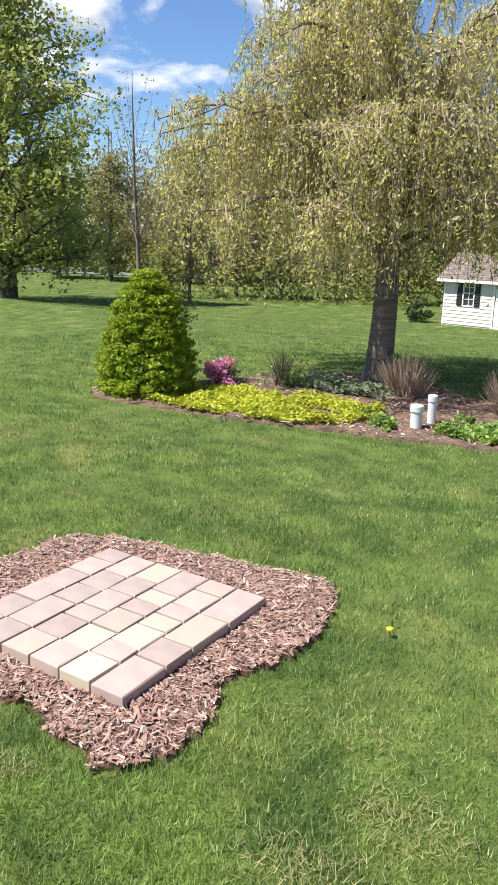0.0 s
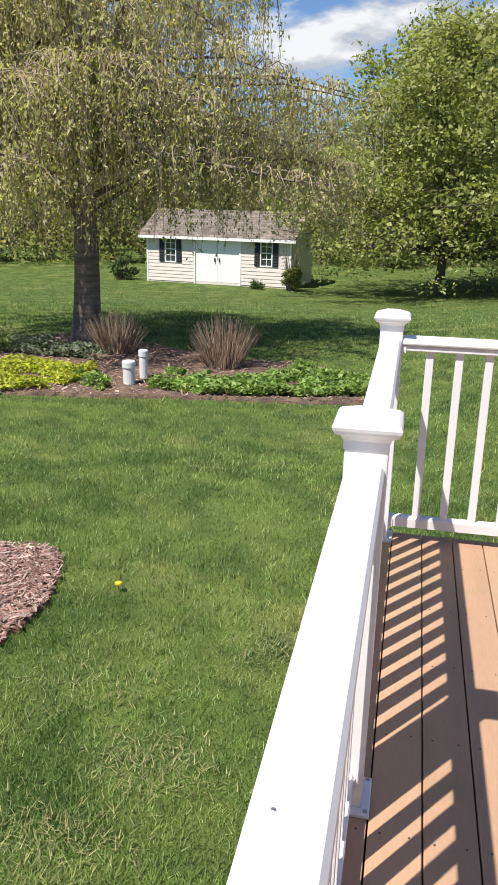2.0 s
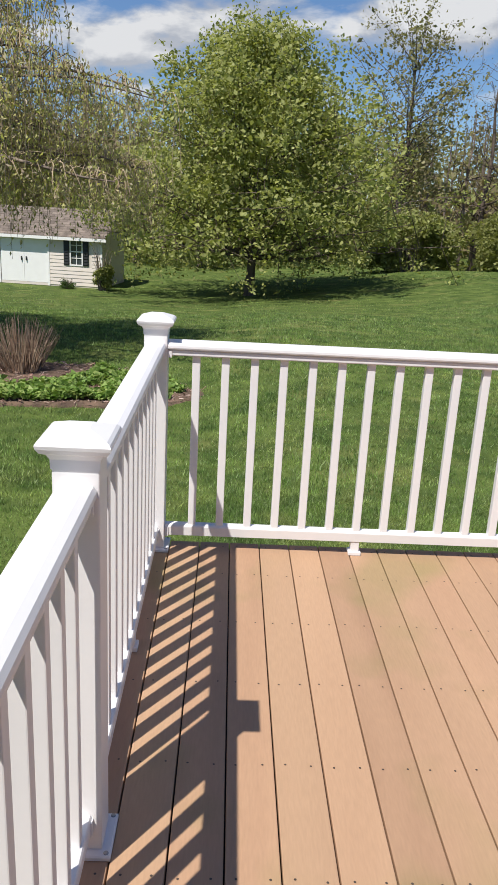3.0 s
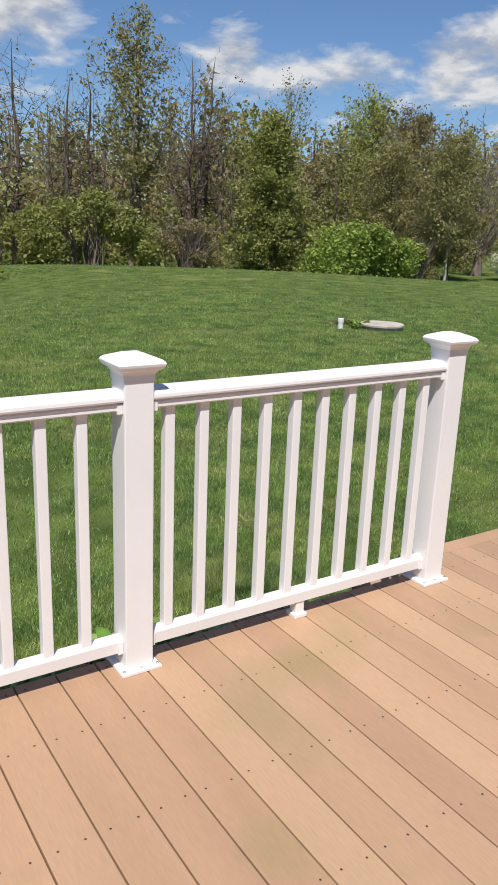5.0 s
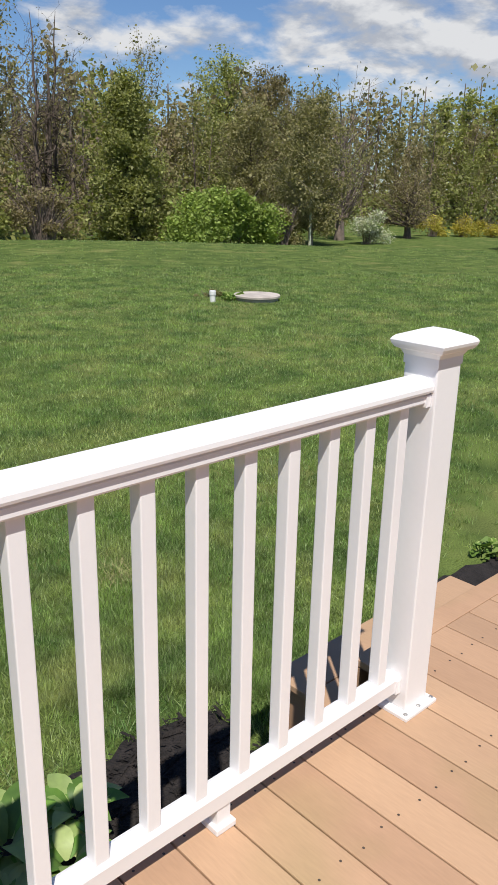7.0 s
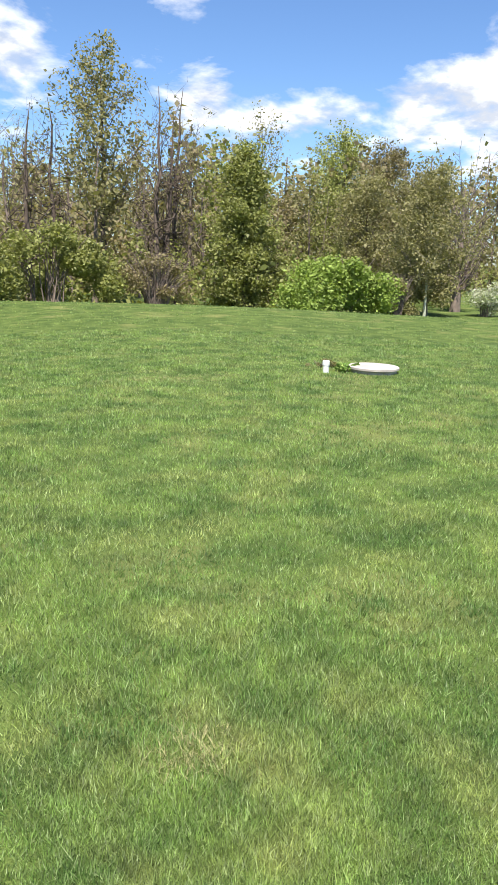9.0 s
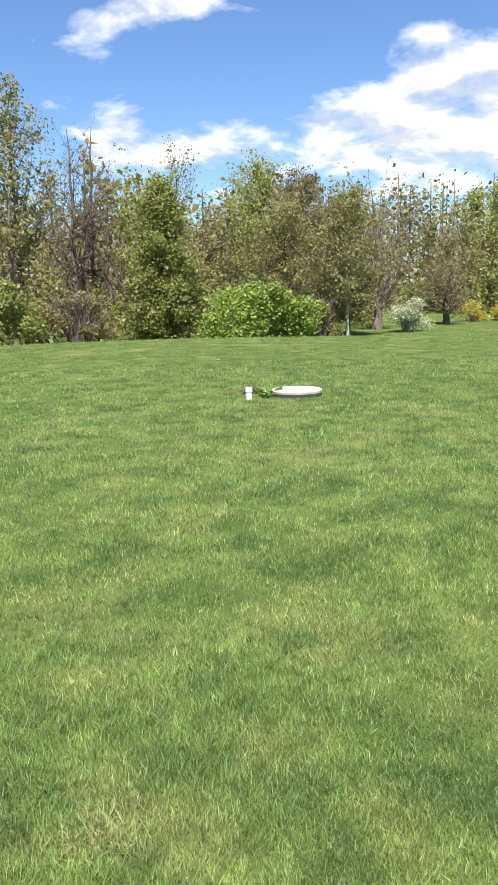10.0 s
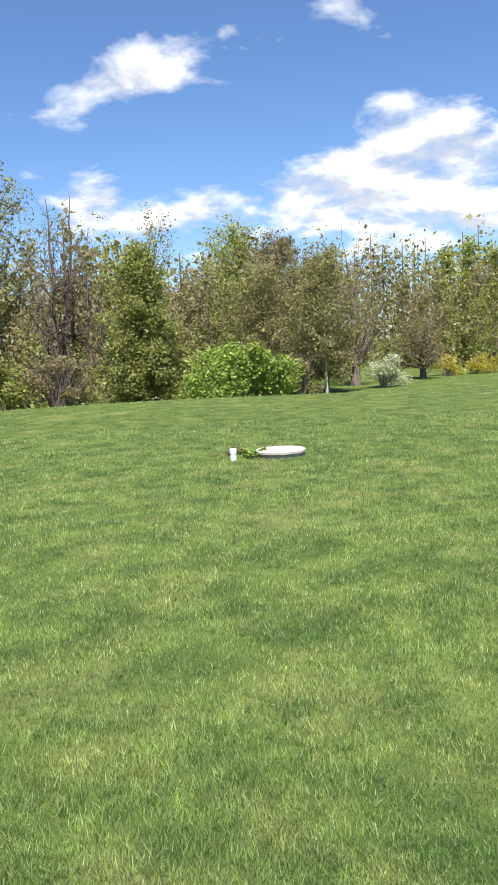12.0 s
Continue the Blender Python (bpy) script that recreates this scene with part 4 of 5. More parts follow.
patio_bed, patio_ring = blob([(-3.97, -0.28), (-3.92, 0.12), (-3.68, 0.32), (-3.23, 0.42), (-2.76, 0.49), (-2.42, 0.55), (-2.07, 0.57), (-1.89, 0.43), (-1.79, 0.10), (-1.77, -0.28),
                              (-1.84, -0.55), (-1.92, -0.73), (-1.80, -1.01), (-1.77, -1.16), (-1.80, -1.34), (-1.88, -1.51), (-2.02, -1.57), (-2.27, -1.54), (-2.48, -1.44), (-2.65, -1.43),
                              (-2.80, -1.56), (-3.32, -1.68), (-3.92, -1.38), (-4.12, -0.77)], GROUND, "mulch_bed", BARK_MULCH, "reddish brown bark mulch round the pavers", "mulch bed", 0.035)
tagged(chips(patio_ring, 30000, 3, CHIP, "mulch_chips", 0.026, PATIO, 0.036, GROUND), "loose weathered bark chips on the bed", "mulch", kind="stuff")


def build_patio():
    root = thing("paver_patio", "square patio of pinkish tumbled concrete pavers", "patio", pose(0, 0, 0))
    x0, y1, x1, y0 = PATIO
    rng = random.Random(4)
    col = (x1 - x0) / 6
    for c in range(6):
        cuts = [y0]
        while cuts[-1] < y1 - 0.36:
            cuts.append(cuts[-1] + (0.222 if rng.random() < 0.45 else (0.332 if rng.random() < 0.6 else 0.15)))
        if y1 - cuts[-1] < 0.12:
            cuts.pop()
        cuts.append(y1)
        for a, b in zip(cuts, cuts[1:]):
            g = 0.006
            w, d = col - 2 * g, b - a - 2 * g
            bm = bmesh.new()
            box(-w / 2, -d / 2, -0.10, w / 2, d / 2, 0.0, 0.0, bm=bm)
            top = [e for e in bm.edges if e.verts[0].co.z > -0.01 and e.verts[1].co.z > -0.01]
            bmesh.ops.bevel(bm, geom=top, offset=0.007, segments=2, affect="EDGES", profile=0.5)
            for v in bm.verts:
                v.co += Vector((rng.uniform(-.002, .002), rng.uniform(-.002, .002), rng.uniform(-.0015, .0015)))
            ob = part("paver", bm, PAVER, root)
            ob.matrix_basis = pose(x0 + col * (c + 0.5), (a + b) / 2, -0.502 + rng.uniform(-.004, .004), rng.uniform(-.5, .5), rng.uniform(-.5, .5), rng.uniform(-.6, .6))


build_patio()

# ---- the island bed ----
bed, bed_ring = blob([(-8.3, 5.1), (-7.8, 4.58), (-6.7, 4.58), (-5.65, 4.62), (-4.86, 4.75), (-4.2, 4.88), (-3.4, 5.0), (-2.6, 5.18), (-1.9, 5.30), (-1.0, 5.38), (-0.35, 5.62), (0.05, 6.1), (-0.5, 6.85),
                      (-1.3, 7.5), (-2.6, 7.8), (-4.1, 8.5), (-5.2, 9.2), (-6.3, 8.6), (-7.3, 7.1)], None, "flower_bed", BED_SOIL, "bare brown soil of the island flower bed", "flower bed", 0.05)
tagged(chips(bed_ring, 9000, 8, CHIP, "bed_litter", 0.035, None, 0.05), "dry leaves and bark bits on the soil", "leaf litter", kind="stuff")


def cover(name, label, points, mat, leaves, leaf, seed, rise=0.16, flat=0.4, ratio=0.6):
    """A low patch of leafy ground cover with an uneven top."""
    root = thing(name, label, "ground cover")
    ring = np.array(points, float)
    pts, rng = scatter(ring, leaves, seed)
    p = Plant(seed)
    bump = np.array([noise.noise((x * 2.6, y * 2.6, seed)) for x, y in pts])
    keep = bump > -0.32
    pts, bump = pts[keep], bump[keep]
    z = np.array([ground_at(x, y) for x, y in pts]) + 0.05 + rise * (0.5 + bump) * rng.uniform(0.25, 1.0, len(pts))
    p.leaves(np.column_stack([pts, z]), leaf, ratio, flat=flat)
    p.link(root, TWIG, mat, "stems", "leaves")
    root["kind"] = "stuff"
    return root


cover("yellow_ground_cover", "yellow-green creeping ground cover along the bed's edge", [(-7.1, 4.72), (-6.2, 4.6), (-5.3, 4.68), (-4.6, 4.82), (-4.1, 5.1), (-4.0, 6.1), (-4.6, 6.5), (-5.6, 6.3), (-6.6, 6.2), (-7.0, 5.8)],
      YELLOW_COVER, 15000, 0.052, 90, 0.15)
cover("green_ground_cover", "leafy green ground cover in the bed", [(-2.9, 5.4), (-2.3, 5.30), (-1.3, 5.48), (-0.4, 5.75), (-0.2, 6.2), (-0.7, 6.8), (-1.4, 7.1), (-1.7, 6.4), (-2.3, 5.9), (-2.8, 5.8)],
      GREEN_COVER, 9000, 0.075, 91, 0.17)
cover("silver_ground_cover", "low silvery plants under the weeping tree", [(-6.2, 7.1), (-5.2, 6.9), (-4.4, 6.9), (-4.3, 7.4), (-5.0, 7.8), (-6.2, 8.1)], SILVER_LEAF, 3800, 0.075, 92, 0.2)
for k, (x, y, w, h) in enumerate([(-3.75, 5.32, 0.42, 0.20), (-4.25, 5.75, 0.34, 0.16), (-2.95, 5.5, 0.34, 0.16), (-3.0, 6.3, 0.3, 0.14)]):
    shrub("bed_plant", "small low green leafy plant on bare soil", x, y, w, h, GREEN_COVER, 420, 0.06, 94 + k, stems=10, group="small bed plants")
shrub("flowering_azalea", "small azalea in magenta flower", -6.9, 6.35, 0.66, 0.52, PINK_PETAL, 1100, 0.05, 100)
shrub("azalea_leaves", "green leafy shoots beside the azalea", -6.95, 6.6, 0.75, 0.55, GREEN_COVER, 420, 0.05, 101, category="shrub")
shrub("twiggy_shrub", "open twiggy shrub with small green leaves", -6.15, 6.95, 0.75, 0.68, GREEN_COVER, 520, 0.045, 102, stems=46)


def conifer(x, y, w, h, seed):
    """A dense clipped cone in overlapping tufts."""
    root = thing("golden_conifer", "dense golden-green dwarf conifer with layered foliage", "conifer", pose(x, y, ground_at(x, y)))
    p = Plant(seed)
    r = p.rng
    p.tube([(0, 0, -0.05), (0, 0, h * 0.5), (0, 0, h * 0.92)], [0.06, 0.04, 0.01], 6)
    n = 620
    u = r.uniform(0, 1, n) ** 1.25
    ang = r.uniform(0, 2 * np.pi, n)
    rad = w / 2 * np.interp(u, [0, 0.12, 0.3, 0.6, 0.85, 1.0], [0.88, 1.0, 0.97, 0.76, 0.48, 0.15]) * r.uniform(0.86, 1.05, n)
    cen = np.stack([rad * np.cos(ang), rad * np.sin(ang), u * h], 1)
    for c in cen:
        m = 46
        v = r.normal(0, 1, (m, 3))
        v /= np.linalg.norm(v, axis=1, keepdims=True)
        q = c + v * np.array([0.085, 0.085, 0.042]) * r.uniform(0.6, 1.05, (m, 1))
        p.leaves(q, 0.045, 0.45, flat=0.2)
    inner = 4000
    ui, ai = r.uniform(0, 0.97, inner), r.uniform(0, 2 * np.pi, inner)
    ri = w / 2 * np.interp(ui, [0, 0.12, 0.3, 0.6, 0.85, 1.0], [0.8, 0.9, 0.86, 0.66, 0.38, 0.08]) * 0.9
    p.leaves(np.stack([ri * np.cos(ai), ri * np.sin(ai), ui * h], 1), 0.09, 0.8, flat=0.1)
    p.link(root, BARK, CONIFER_LEAF, "trunk", "foliage")


conifer(-7.55, 5.28, 1.42, 1.82, 7)
tree("open_shrub_tree", "thin grey-green shrub behind the golden conifer", -7.72, 6.0, 2.35, [(0, 0.2), (0.4, 0.50), (0.8, 0.36), (1, 0.10)], 0.03, PEAR_LEAF, 3800, 0.05, 110, limbs=22, twigs=6, clump=0.14, start=0.2, category="shrub")


def dry_grass(x, y, w, h, seed):
    root = thing("ornamental_grass", "cut-back dry reddish brown stems in a fan", "ornamental grass", pose(x, y, ground_at(x, y) + 0.03), group="dry stem clumps")
    p = Plant(seed)
    r = p.rng
    for _ in range(330):
        ang, out = r.uniform(0, 2 * np.pi), w / 2 * r.random() ** 0.6
        d = np.array([math.cos(ang), math.sin(ang), 0])
        a = d * out * 0.42 - (0, 0, 0.05)
        c = d * out + (0, 0, h * r.uniform(0.55, 1.0) * (1 - 0.25 * (out / (w / 2)) ** 2))
        p.tube(p.curve(a, a * 0.7 + c * 0.3 + (0, 0, 0.08), c, 4, 0.01), [0.007, 0.006, 0.0045, 0.002], 3)
    p.link(root, DRY_STEM, None, "stems")


dry_grass(-4.30, 7.55, 1.05, 0.72, 120)
dry_grass(-2.48, 7.0, 1.12, 0.80, 121)


def vent_pipe(name, label, x, y, r, h, cap=True):
    root = thing(name, label, "pipe", pose(x, y, ground_at(x, y)))
    part("pipe", lathe([(r, -0.15), (r, h - 0.06)], 20), PVC, root, smooth_faces=False)
    part("cap", lathe([(r * 1.0, h - 0.085), (r * 1.16, h - 0.084), (r * 1.16, h - 0.02), (r * 1.10, h - 0.006), (r * 0.9, h)], 20), PVC, root)
    return root


vent_pipe("cleanout_pipe", "short white pipe with a cap in the bed", -3.375, 5.594, 0.075, 0.35)
vent_pipe("cleanout_pipe", "taller slim white pipe with a cap", -3.32, 5.992, 0.056, 0.42)

# ---- septic cover and its vent on the lawn ----
def septic_cover(x, y):
    root = thing("septic_cover", "round weathered concrete tank cover in the lawn", "tank cover", pose(x, y, ground_at(x, y)))
    part("riser", lathe([(0.42, -0.1), (0.42, 0.06)], 36), CONCRETE, root)
    part("lid", lathe([(0.44, 0.061), (0.46, 0.066), (0.462, 0.10), (0.45, 0.112), (0.2, 0.12)], 36), CONCRETE, root)


septic_cover(12.22, 10.02)
vent_pipe("vent_pipe", "small white vent pipe standing in the lawn", 11.29, 10.26, 0.055, 0.22)
shrub("weed_patch", "low dark weeds beside the tank cover", 11.75, 10.25, 0.62, 0.16, GREEN_COVER, 900, 0.06, 130, category="weeds", stems=8)
shrub("weed_patch", "dry low weeds behind the vent pipe", 11.75, 10.9, 0.8, 0.10, OLIVE_LEAF, 500, 0.05, 131, category="weeds", stems=30)

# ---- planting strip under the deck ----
strip, strip_ring = blob([(1.2, 0.10), (2.6, 0.08), (3.35, 0.09), (3.36, 0.6), (3.38, 0.92), (3.0, 0.98), (2.4, 0.96), (1.5, 0.9), (1.1, 0.6)], GROUND, "planting_strip", DARK_MULCH, "near-black mulch along the deck's foot", "mulch bed", 0.04)
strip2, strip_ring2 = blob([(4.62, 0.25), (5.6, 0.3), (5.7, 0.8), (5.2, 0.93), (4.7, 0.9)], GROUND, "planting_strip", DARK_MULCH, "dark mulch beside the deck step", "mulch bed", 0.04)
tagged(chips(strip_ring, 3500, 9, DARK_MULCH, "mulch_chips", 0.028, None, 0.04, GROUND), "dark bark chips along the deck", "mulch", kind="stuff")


def hosta(x, y, size, seed):
    root = thing("hosta", "clump of broad variegated hosta leaves", "hosta", pose(x, y, GROUND + 0.03), group="hostas along the deck")
    rng = np.random.default_rng(seed)
    for k in range(20):
        ang = k * 2.4
        L, wid, lift = size * rng.uniform(0.7, 1.1), size * rng.uniform(0.24, 0.32), rng.uniform(0.45, 1.3)
        verts, faces = [], []
        for i in range(7):
            t = i / 6
            s, zz = L * (0.25 + 0.75 * t) * math.cos(lift * (1 - 0.5 * t)), L * (math.sin(lift) * t - 0.55 * t * t) + 0.12
            hw = wid * math.sin(math.pi * min(t * 0.92 + 0.06, 1)) * 0.7
            for u, dz in ((-1, 0.25), (0, 0), (1, 0.25)):
                verts.append((s * math.cos(ang) - u * hw * math.sin(ang), s * math.sin(ang) + u * hw * math.cos(ang), zz + dz * hw))
        for i in range(6):
            for j in (0, 1):
                faces.append((i * 3 + j, i * 3 + j + 1, i * 3 + j + 4, i * 3 + j + 3))
        me = mesh_of("leaf", verts, faces, HOSTA_LEAF)
        me.polygons.foreach_set("use_smooth", [True] * len(me.polygons))
        under(new("leaf", me), root)


for k, (x, y, s) in enumerate([(2.40, 0.70, 0.20), (2.14, 0.72, 0.21), (1.85, 0.66, 0.20), (2.62, 0.68, 0.17), (2.28, 0.50, 0.18), (1.6, 0.66, 0.2), (2.50, 0.52, 0.16)]):
    hosta(x, y, s, 140 + k)
shrub("edge_weeds", "pale variegated leaves beside the deck step", 5.55, 0.92, 0.30, 0.12, GREEN_COVER, 160, 0.05, 150, category="weeds", stems=8)

# ---- the far road ----
def build_road():
    verts, faces = [], []
    for k in range(41):
        t = k / 40
        x, y = -110 + 95 * t, 26 + 34 * t
        nx, ny = -0.34, 0.94
        for s in (-2.6, 2.6):
            verts.append((x + nx * s, y + ny * s, ground_at(x + nx * s, y + ny * s) + 0.05))
        if k:
            i = 2 * k
            faces.append((i - 2, i - 1, i + 1, i))
    tagged(new("road", mesh_of("road", verts, faces, ASPHALT)), "pale grey asphalt road beyond the lawn", "road", kind="structure")


build_road()

# ---- the woods ----
def build_woods():
    """Far woods in three tones, each one mass of trunks, twigs and leaf clumps."""
    rng = np.random.default_rng(21)
    tones = {"olive": (OLIVE_LEAF, Plant(201)), "brown": (BROWN_LEAF, Plant(202)), "green": (PEAR_LEAF, Plant(203))}
    keys = ["olive", "olive", "brown", "green", "olive", "brown"]
    n = 0
    for row, (radius, step) in enumerate(((47.0, 3.3), (54.0, 3.6), (62.0, 4.2))):
        ang = math.radians(-62)
        while ang < math.radians(72):
            ang += step * rng.uniform(0.7, 1.3) / radius
            R = radius + rng.uniform(-2.5, 2.5)
            x, y = R * math.sin(ang), R * math.cos(ang) - 2
            if -14 < x < -3 and y < 42:
                continue
            if ang > math.radians(37):
                R += 16 if ang < math.radians(50) else 30
                x, y = R * math.sin(ang), R * math.cos(ang) - 2
            if ang < math.radians(-38):
                R += 26
                x, y = R * math.sin(ang), R * math.cos(ang) - 2
            h = rng.uniform(7.0, 10.5) + 1.2 * row
            if math.radians(3) < ang < math.radians(33):
                h += 0.8
            bare = rng.random() < (0.55 if math.radians(5) < ang < math.radians(34) else 0.25)
            key = keys[n % len(keys)]
            n += 1
            p = tones[key][1]
            w = rng.uniform(1.6, 3.0)
            grow(p, (x, y, ground_at(x, y)), h, outline([(0, 0.4), (0.25, w * 0.8), (0.55, w), (0.85, w * 0.7), (1, 0.3)]), rng.uniform(0.09, 0.17),
                 360 if bare else 1600, 0.18 if bare else 0.225, limbs=15, twigs=5, clump=0.6, start=0.22, rise=0.24, wobble=0.06, sides=5)
    for key, (leaf, p) in tones.items():
        root = thing("woodland", "dense %s spring woodland behind the lawn" % {"olive": "olive-leaved", "brown": "brownish budding", "green": "green-leaved"}[key], "woods", kind="stuff")
        p.link(root, TWIG, leaf, "trunks", "leaves")
    # the deeper wood, a mass of far crowns
    p = Plant(205)
    r = p.rng
    for _ in range(260):
        ang = math.radians(r.uniform(-62, 76))
        R = r.uniform(72, 94) + (20 if abs(math.degrees(ang)) > 40 else 0)
        x, y = R * math.sin(ang), R * math.cos(ang) - 2
        h, w, m = r.uniform(9.5, 13.0) * (1.3 if abs(math.degrees(ang)) > 40 else 1.0), r.uniform(3.4, 5.6), 330
        v = r.normal(0, 1, (m, 3))
        v /= np.linalg.norm(v, axis=1, keepdims=True)
        q = np.array([x, y, ground_at(x, y) + h * 0.46]) + v * np.array([w, w, h * 0.54]) * r.uniform(0.35, 1.0, (m, 1))
        p.leaves(q, 0.43, 0.75, flat=0.2)
        p.tube([(x, y, -2.2), (x, y, h * 0.8)], [0.2, 0.05], 5)
    root = thing("far_woodland", "hazy far woods of budding trees", "woods", kind="stuff")
    p.link(root, TWIG, OLIVE_LEAF, "trunks", "leaves")
    # thicket between the trunks
    p = Plant(206)
    r = p.rng
    m = 36000
    ang = r.uniform(math.radians(-62), math.radians(74), m)
    R = 63 + r.normal(0, 3.0, m) + np.where(ang < math.radians(-38), 28, 0) + np.where(ang > math.radians(37), np.where(ang < math.radians(50), 14, 32), 0)
    x, y = R * np.sin(ang), R * np.cos(ang) - 2
    top = 6.4 + 1.6 * np.sin(ang * 37) + 1.1 * np.sin(ang * 83 + 2)
    top = top * np.where(ang > math.radians(30), 1.55, 1.0)
    p.leaves(np.stack([x, y, height(x, y) + top * r.random(m) ** 1.2], 1), 0.54, 0.7, flat=0.2)
    root = thing("thicket", "brownish thicket of saplings between the trunks", "thicket", kind="stuff")
    p.link(root, TWIG, BROWN_LEAF, "stems", "leaves")
    # undergrowth along the wood's edge
    p = Plant(204)
    r = p.rng
    m = 30000
    ang = r.uniform(math.radians(-70), math.radians(72), m)
    R = 45.5 + r.normal(0, 1.8, m)
    R = np.where(ang < math.radians(-38), R + 28, R)
    R = np.where(ang > math.radians(39), R + np.where(ang < math.radians(50), 14, 34), R)
    x, y = R * np.sin(ang), R * np.cos(ang) - 2
    top = 1.1 + 1.0 * np.sin(ang * 23) * np.sin(ang * 57 + 1) + 0.9 * np.sin(ang * 131)
    z = height(x, y) + np.clip(r.random(m) * (1.7 + np.clip(top, 0.1, 3)), 0.02, 4)
    keep = ~((x > -14) & (x < -3) & (y < 40))
    p.leaves(np.stack([x, y, z], 1)[keep], 0.24, 0.65, flat=0.2)
    root = thing("undergrowth", "dark tangled undergrowth at the foot of the woods", "undergrowth", kind="stuff")
    p.link(root, TWIG, PEAR_LEAF, "stems", "leaves")


build_woods()

# ---- grass ----
def build_grass():
    rng = np.random.default_rng(77)
    # dense on the two stretches of lawn beside the deck, coarser tufts out to the woods
    # blades stand in tufts of six
    eye, spans, counts, tuft = ((0.0, -3.6), (2.6, 0.1), (1.0, -1.5)), ((-56, 24), (12, 66), (-52, 68)), (76000, 76000, 14000), 6
    px, py, pd = [], [], []
    for k in range(3):
        n = counts[k]
        d = 1.3 + 18.7 * rng.random(n) ** 1.7 if k < 2 else 14.0 + 29.0 * rng.random(n)
        a = np.radians(rng.uniform(*spans[k], n) + rng.normal(0, 3, n))
        px.append(eye[k][0] + d * np.sin(a))
        py.append(eye[k][1] + d * np.cos(a))
        pd.append(d)
    # the strip just beyond the back rail
    n = 20000
    px.append(rng.uniform(0.2, 4.8, n) + rng.normal(0, 0.15, n))
    py.append(0.06 + np.abs(rng.uniform(0, 2.2, n) + rng.normal(0, 0.15, n)))
    pd.append(np.full(n, 2.2))
    x, y, d = np.concatenate(px), np.concatenate(py), np.concatenate(pd)
    keep = ~((x > DECK_X0 - 0.02) & (x < DECK_X1 + 0.02) & (y < DECK_Y1 + 0.02))
    keep &= ~((x > 3.35) & (x < 4.6) & (y < 0.64) & (y > 0))
    for ring, edge in ((patio_ring, 0.975), (bed_ring, 0.985), (strip_ring, 0.97), (strip_ring2, 0.97)):
        mid = ring.mean(0)
        keep &= ~inside(mid + (ring - mid) * edge, np.stack([x, y], 1))
    x, y, d = x[keep], y[keep], d[keep]
    x, y, d = (np.repeat(q, tuft) for q in (x, y, d))
    m = len(x)
    out, way = np.abs(rng.normal(0, 1, m)), rng.uniform(0, 2 * np.pi, m)
    reach = 0.018 + 0.0040 * d
    x, y = x + np.cos(way) * out * reach, y + np.sin(way) * out * reach
    # taller and thicker where the lawn is lush
    lush = 0.5 + 0.25 * np.sin(x * 2.1 + 1.3 * np.sin(y * 1.7)) + 0.25 * np.sin(y * 2.7 + 1.1 * np.sin(x * 1.3 + 2))
    h = (0.028 + 0.022 * lush) * np.exp(rng.normal(0, 0.28, m))
    wd = (0.0034 + 0.00066 * d) * rng.uniform(0.7, 1.3, m)
    yaw, lean, la = rng.uniform(0, np.pi, m), np.abs(rng.normal(0.50, 0.30, m)) + 0.08 * out, way + rng.normal(0, 0.8, m)
    z = height(x, y) - 0.004
    base = np.stack([x, y, z], 1)
    side = np.stack([np.cos(yaw), np.sin(yaw), np.zeros(m)], 1) * wd[:, None] / 2
    tip = base + np.stack([np.cos(la) * np.sin(lean) * h, np.sin(la) * np.sin(lean) * h, np.cos(lean) * h], 1)
    v = np.stack([base - side, base + side, tip], 1).reshape(-1, 3)
    me = tri_mesh("lawn_grass", v, np.arange(3 * m).reshape(-1, 3), GRASS)
    tagged(new("lawn_grass", me), "short mown green grass with paler dry tufts", "grass", kind="stuff")


build_grass()


STRAW = material("straw_blades", (0.38, 0.36, 0.17), 0.7, dark=(0.27, 0.26, 0.12), scale=9, fine=60, grain=0.2, island=0.35, leaf=0.2, spec=0.2)


def straw_patch(x, y, w, d, n, seed):
    """Dry flattened blades in a worn spot of the lawn."""
    rng = np.random.default_rng(seed)
    px, py = x + rng.normal(0, w / 2, n), y + rng.normal(0, d / 2, n)
    ang, lean, h = rng.uniform(0, 2 * np.pi, n), rng.uniform(0.7, 1.35, n), rng.uniform(0.03, 0.065, n)
    base = np.stack([px, py, height(px, py) + rng.uniform(0.004, 0.022, n)], 1)
    side = np.stack([-np.sin(ang), np.cos(ang), np.zeros(n)], 1) * 0.0022
    tip = base + np.stack([np.cos(ang) * np.sin(lean) * h, np.sin(ang) * np.sin(lean) * h, np.cos(lean) * h], 1)
    me = tri_mesh("straw", np.stack([base - side, base + side, tip], 1).reshape(-1, 3), np.arange(3 * n).reshape(-1, 3), STRAW)
    tagged(new("dry_grass_patch", me), "dry straw-coloured blades in a worn lawn spot", "dry grass", kind="stuff")


for k, (x, y, w, d, n) in enumerate([(3.73, 2.16, 0.22, 0.16, 900), (8.08, 10.60, 0.90, 0.35, 900), (9.28, 10.49, 0.50, 0.25, 400), (-2.29, -1.77, 0.16, 0.10, 350), (-0.79, -1.13, 0.30, 0.22, 900), (-1.00, -1.58, 0.32, 0.20, 900), (-0.46, -0.18, 0.30, 0.25, 500), (-1.18, -0.70, 0.35, 0.25, 500)]):
    straw_patch(x, y, w, d, n // 2, 300 + k)


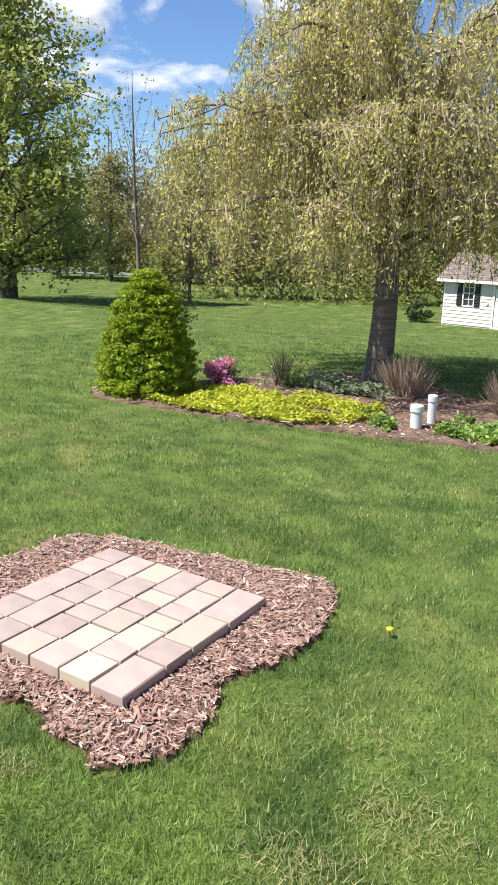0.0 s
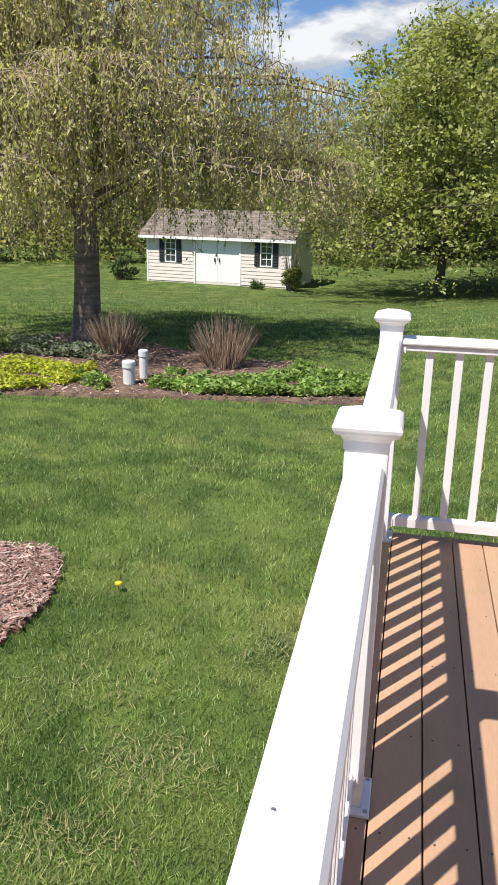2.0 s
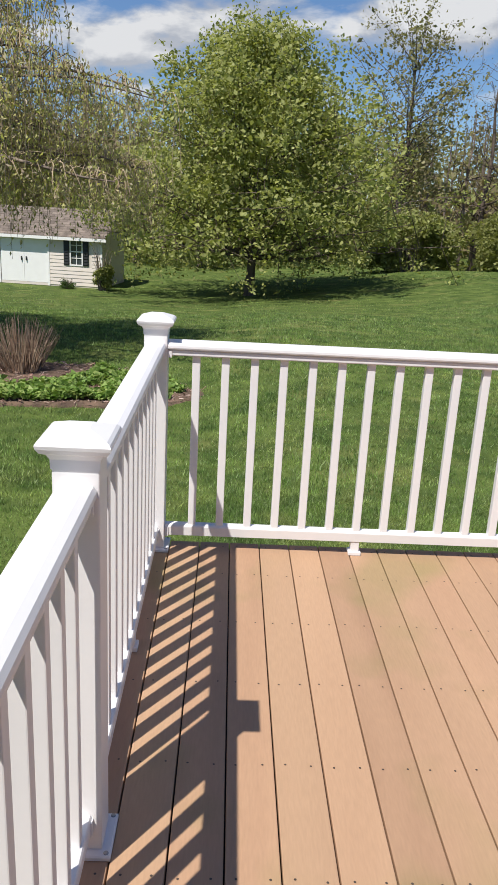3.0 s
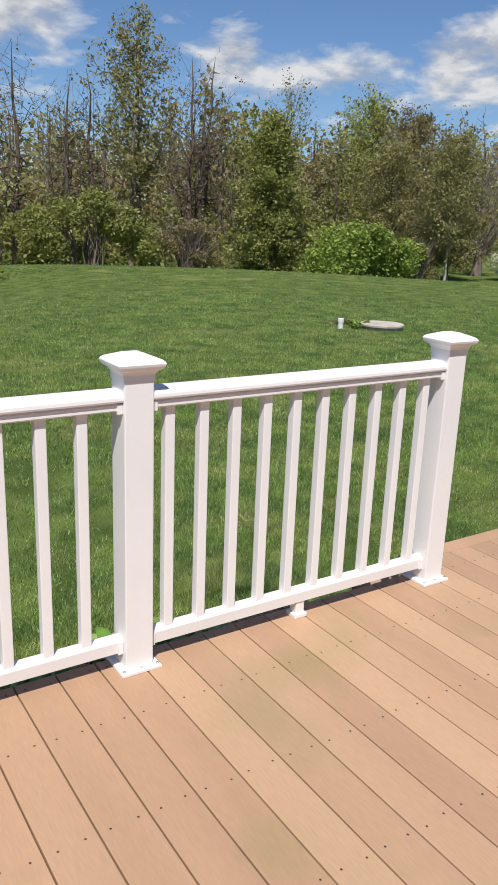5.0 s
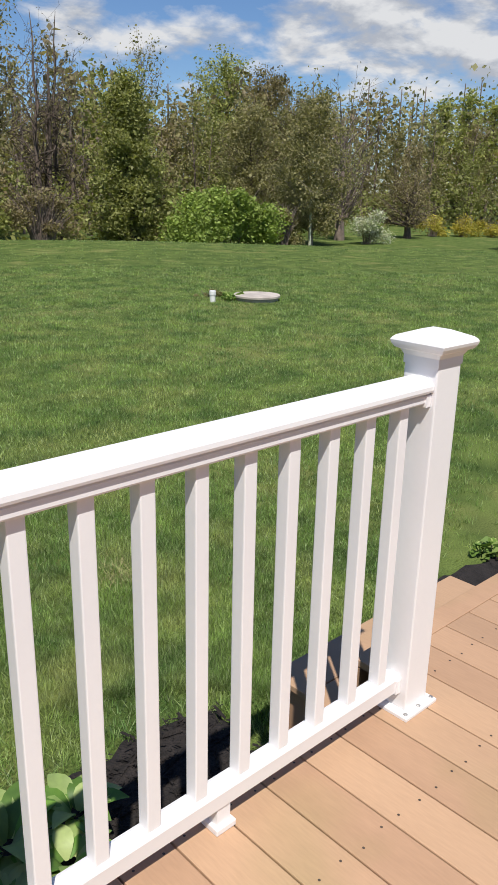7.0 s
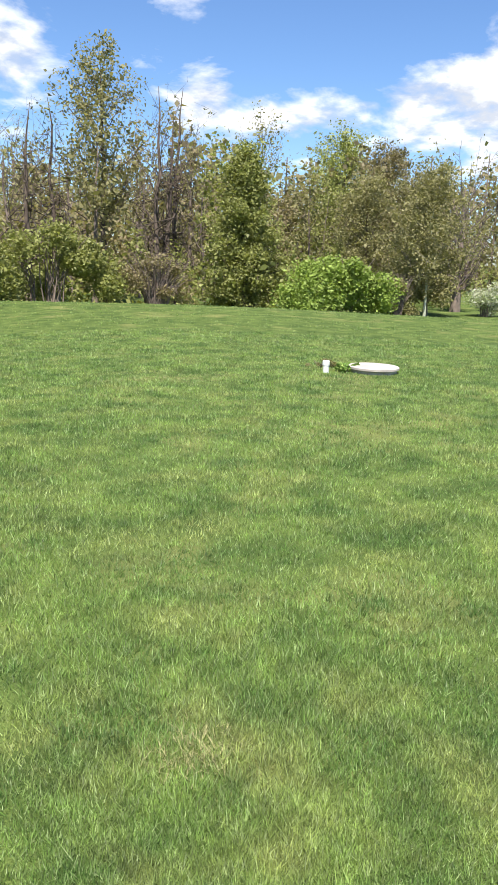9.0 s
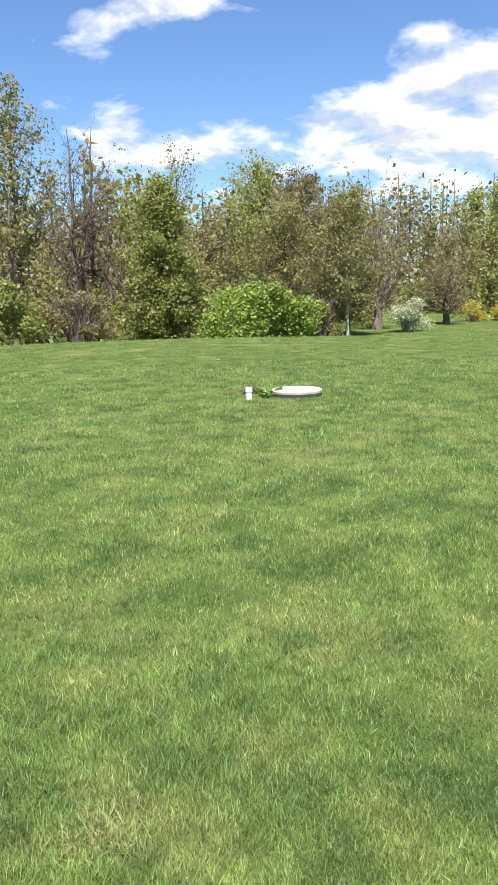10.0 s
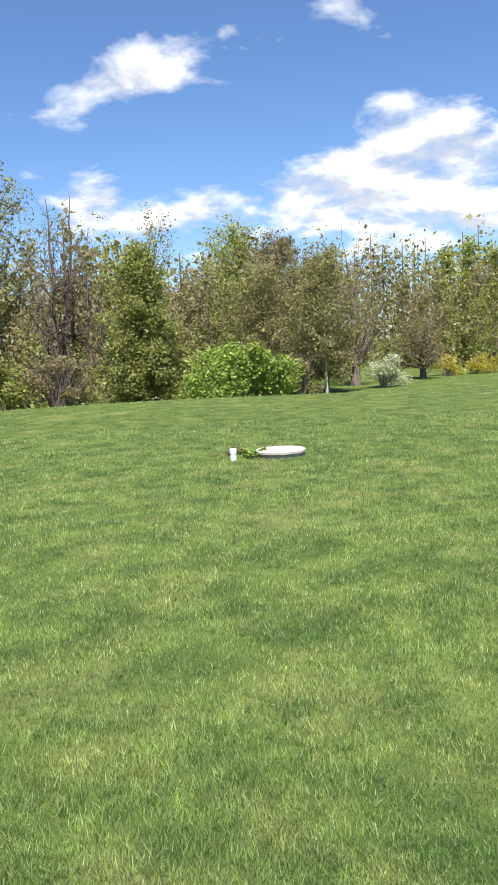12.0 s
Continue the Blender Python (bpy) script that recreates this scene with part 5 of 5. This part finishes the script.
def dandelion(x, y):
    root = thing("dandelion", "yellow dandelion flower in the lawn", "flower", pose(x, y, ground_at(x, y)))
    part("stem", lathe([(0.003, 0.0), (0.003, 0.05)], 6), GREEN_COVER, root)
    part("flower_head", lathe([(0.006, 0.05), (0.022, 0.056), (0.020, 0.064), (0.008, 0.067)], 12), MATS["dandelion_petals"], root)


material("dandelion_petals", (0.75, 0.55, 0.03), 0.6, grain=0.1)
dandelion(-1.43, 0.19)

# ---- boards and their screws ----
def build_boards():
    k0, k1 = -1, 30
    cuts = [SEAM + BOARD * k for k in range(k0, k1 + 1)]
    edges = [DECK_X0] + cuts + [DECK_X1]
    meshes = {}
    for a, b in zip(edges, edges[1:]):
        if b - a < 0.02:
            continue
        w = round(b - a - 0.0045, 4)
        end = OPEN_Y if (a + b) / 2 > OPEN_X else DECK_Y1
        if (w, end) not in meshes:
            bm = box(-w / 2, DECK_Y0, -0.026, w / 2, end, 0.0, 0.0)
            es = [e for e in bm.edges if abs(e.verts[0].co.z) < 1e-5 and abs(e.verts[1].co.z) < 1e-5 and abs(e.verts[0].co.y - e.verts[1].co.y) > 1]
            bmesh.ops.bevel(bm, geom=es, offset=0.003, segments=2, affect="EDGES", profile=0.5)
            me = bpy.data.meshes.new("board")
            bm.to_mesh(me)
            bm.free()
            me.materials.append(DECKING)
            meshes[w, end] = me
        shared("board", meshes[w, end], deck, pose((a + b) / 2, 0, 0))
    verts, tris = [], []
    for n in range(-1, 15):
        y = -0.27 - JOIST * n if n >= 0 else 0.02
        for a, b in zip(edges, edges[1:]):
            for x in (a + 0.032, b - 0.032):
                jx, jy = random.uniform(-.004, .004), random.uniform(-.006, .006)
                c = len(verts)
                verts.append((x + jx, y + jy, 0.0012))
                for q in range(8):
                    verts.append((x + jx + 0.0036 * math.cos(q * math.pi / 4), y + jy + 0.0036 * math.sin(q * math.pi / 4), 0.0009))
                tris += [(c, c + 1 + q, c + 1 + (q + 1) % 8) for q in range(8)]
    tagged(under(new("screws", tri_mesh("screws", verts, tris, SCREW)), deck), "rows of dark screw heads", kind="stuff")


build_boards()
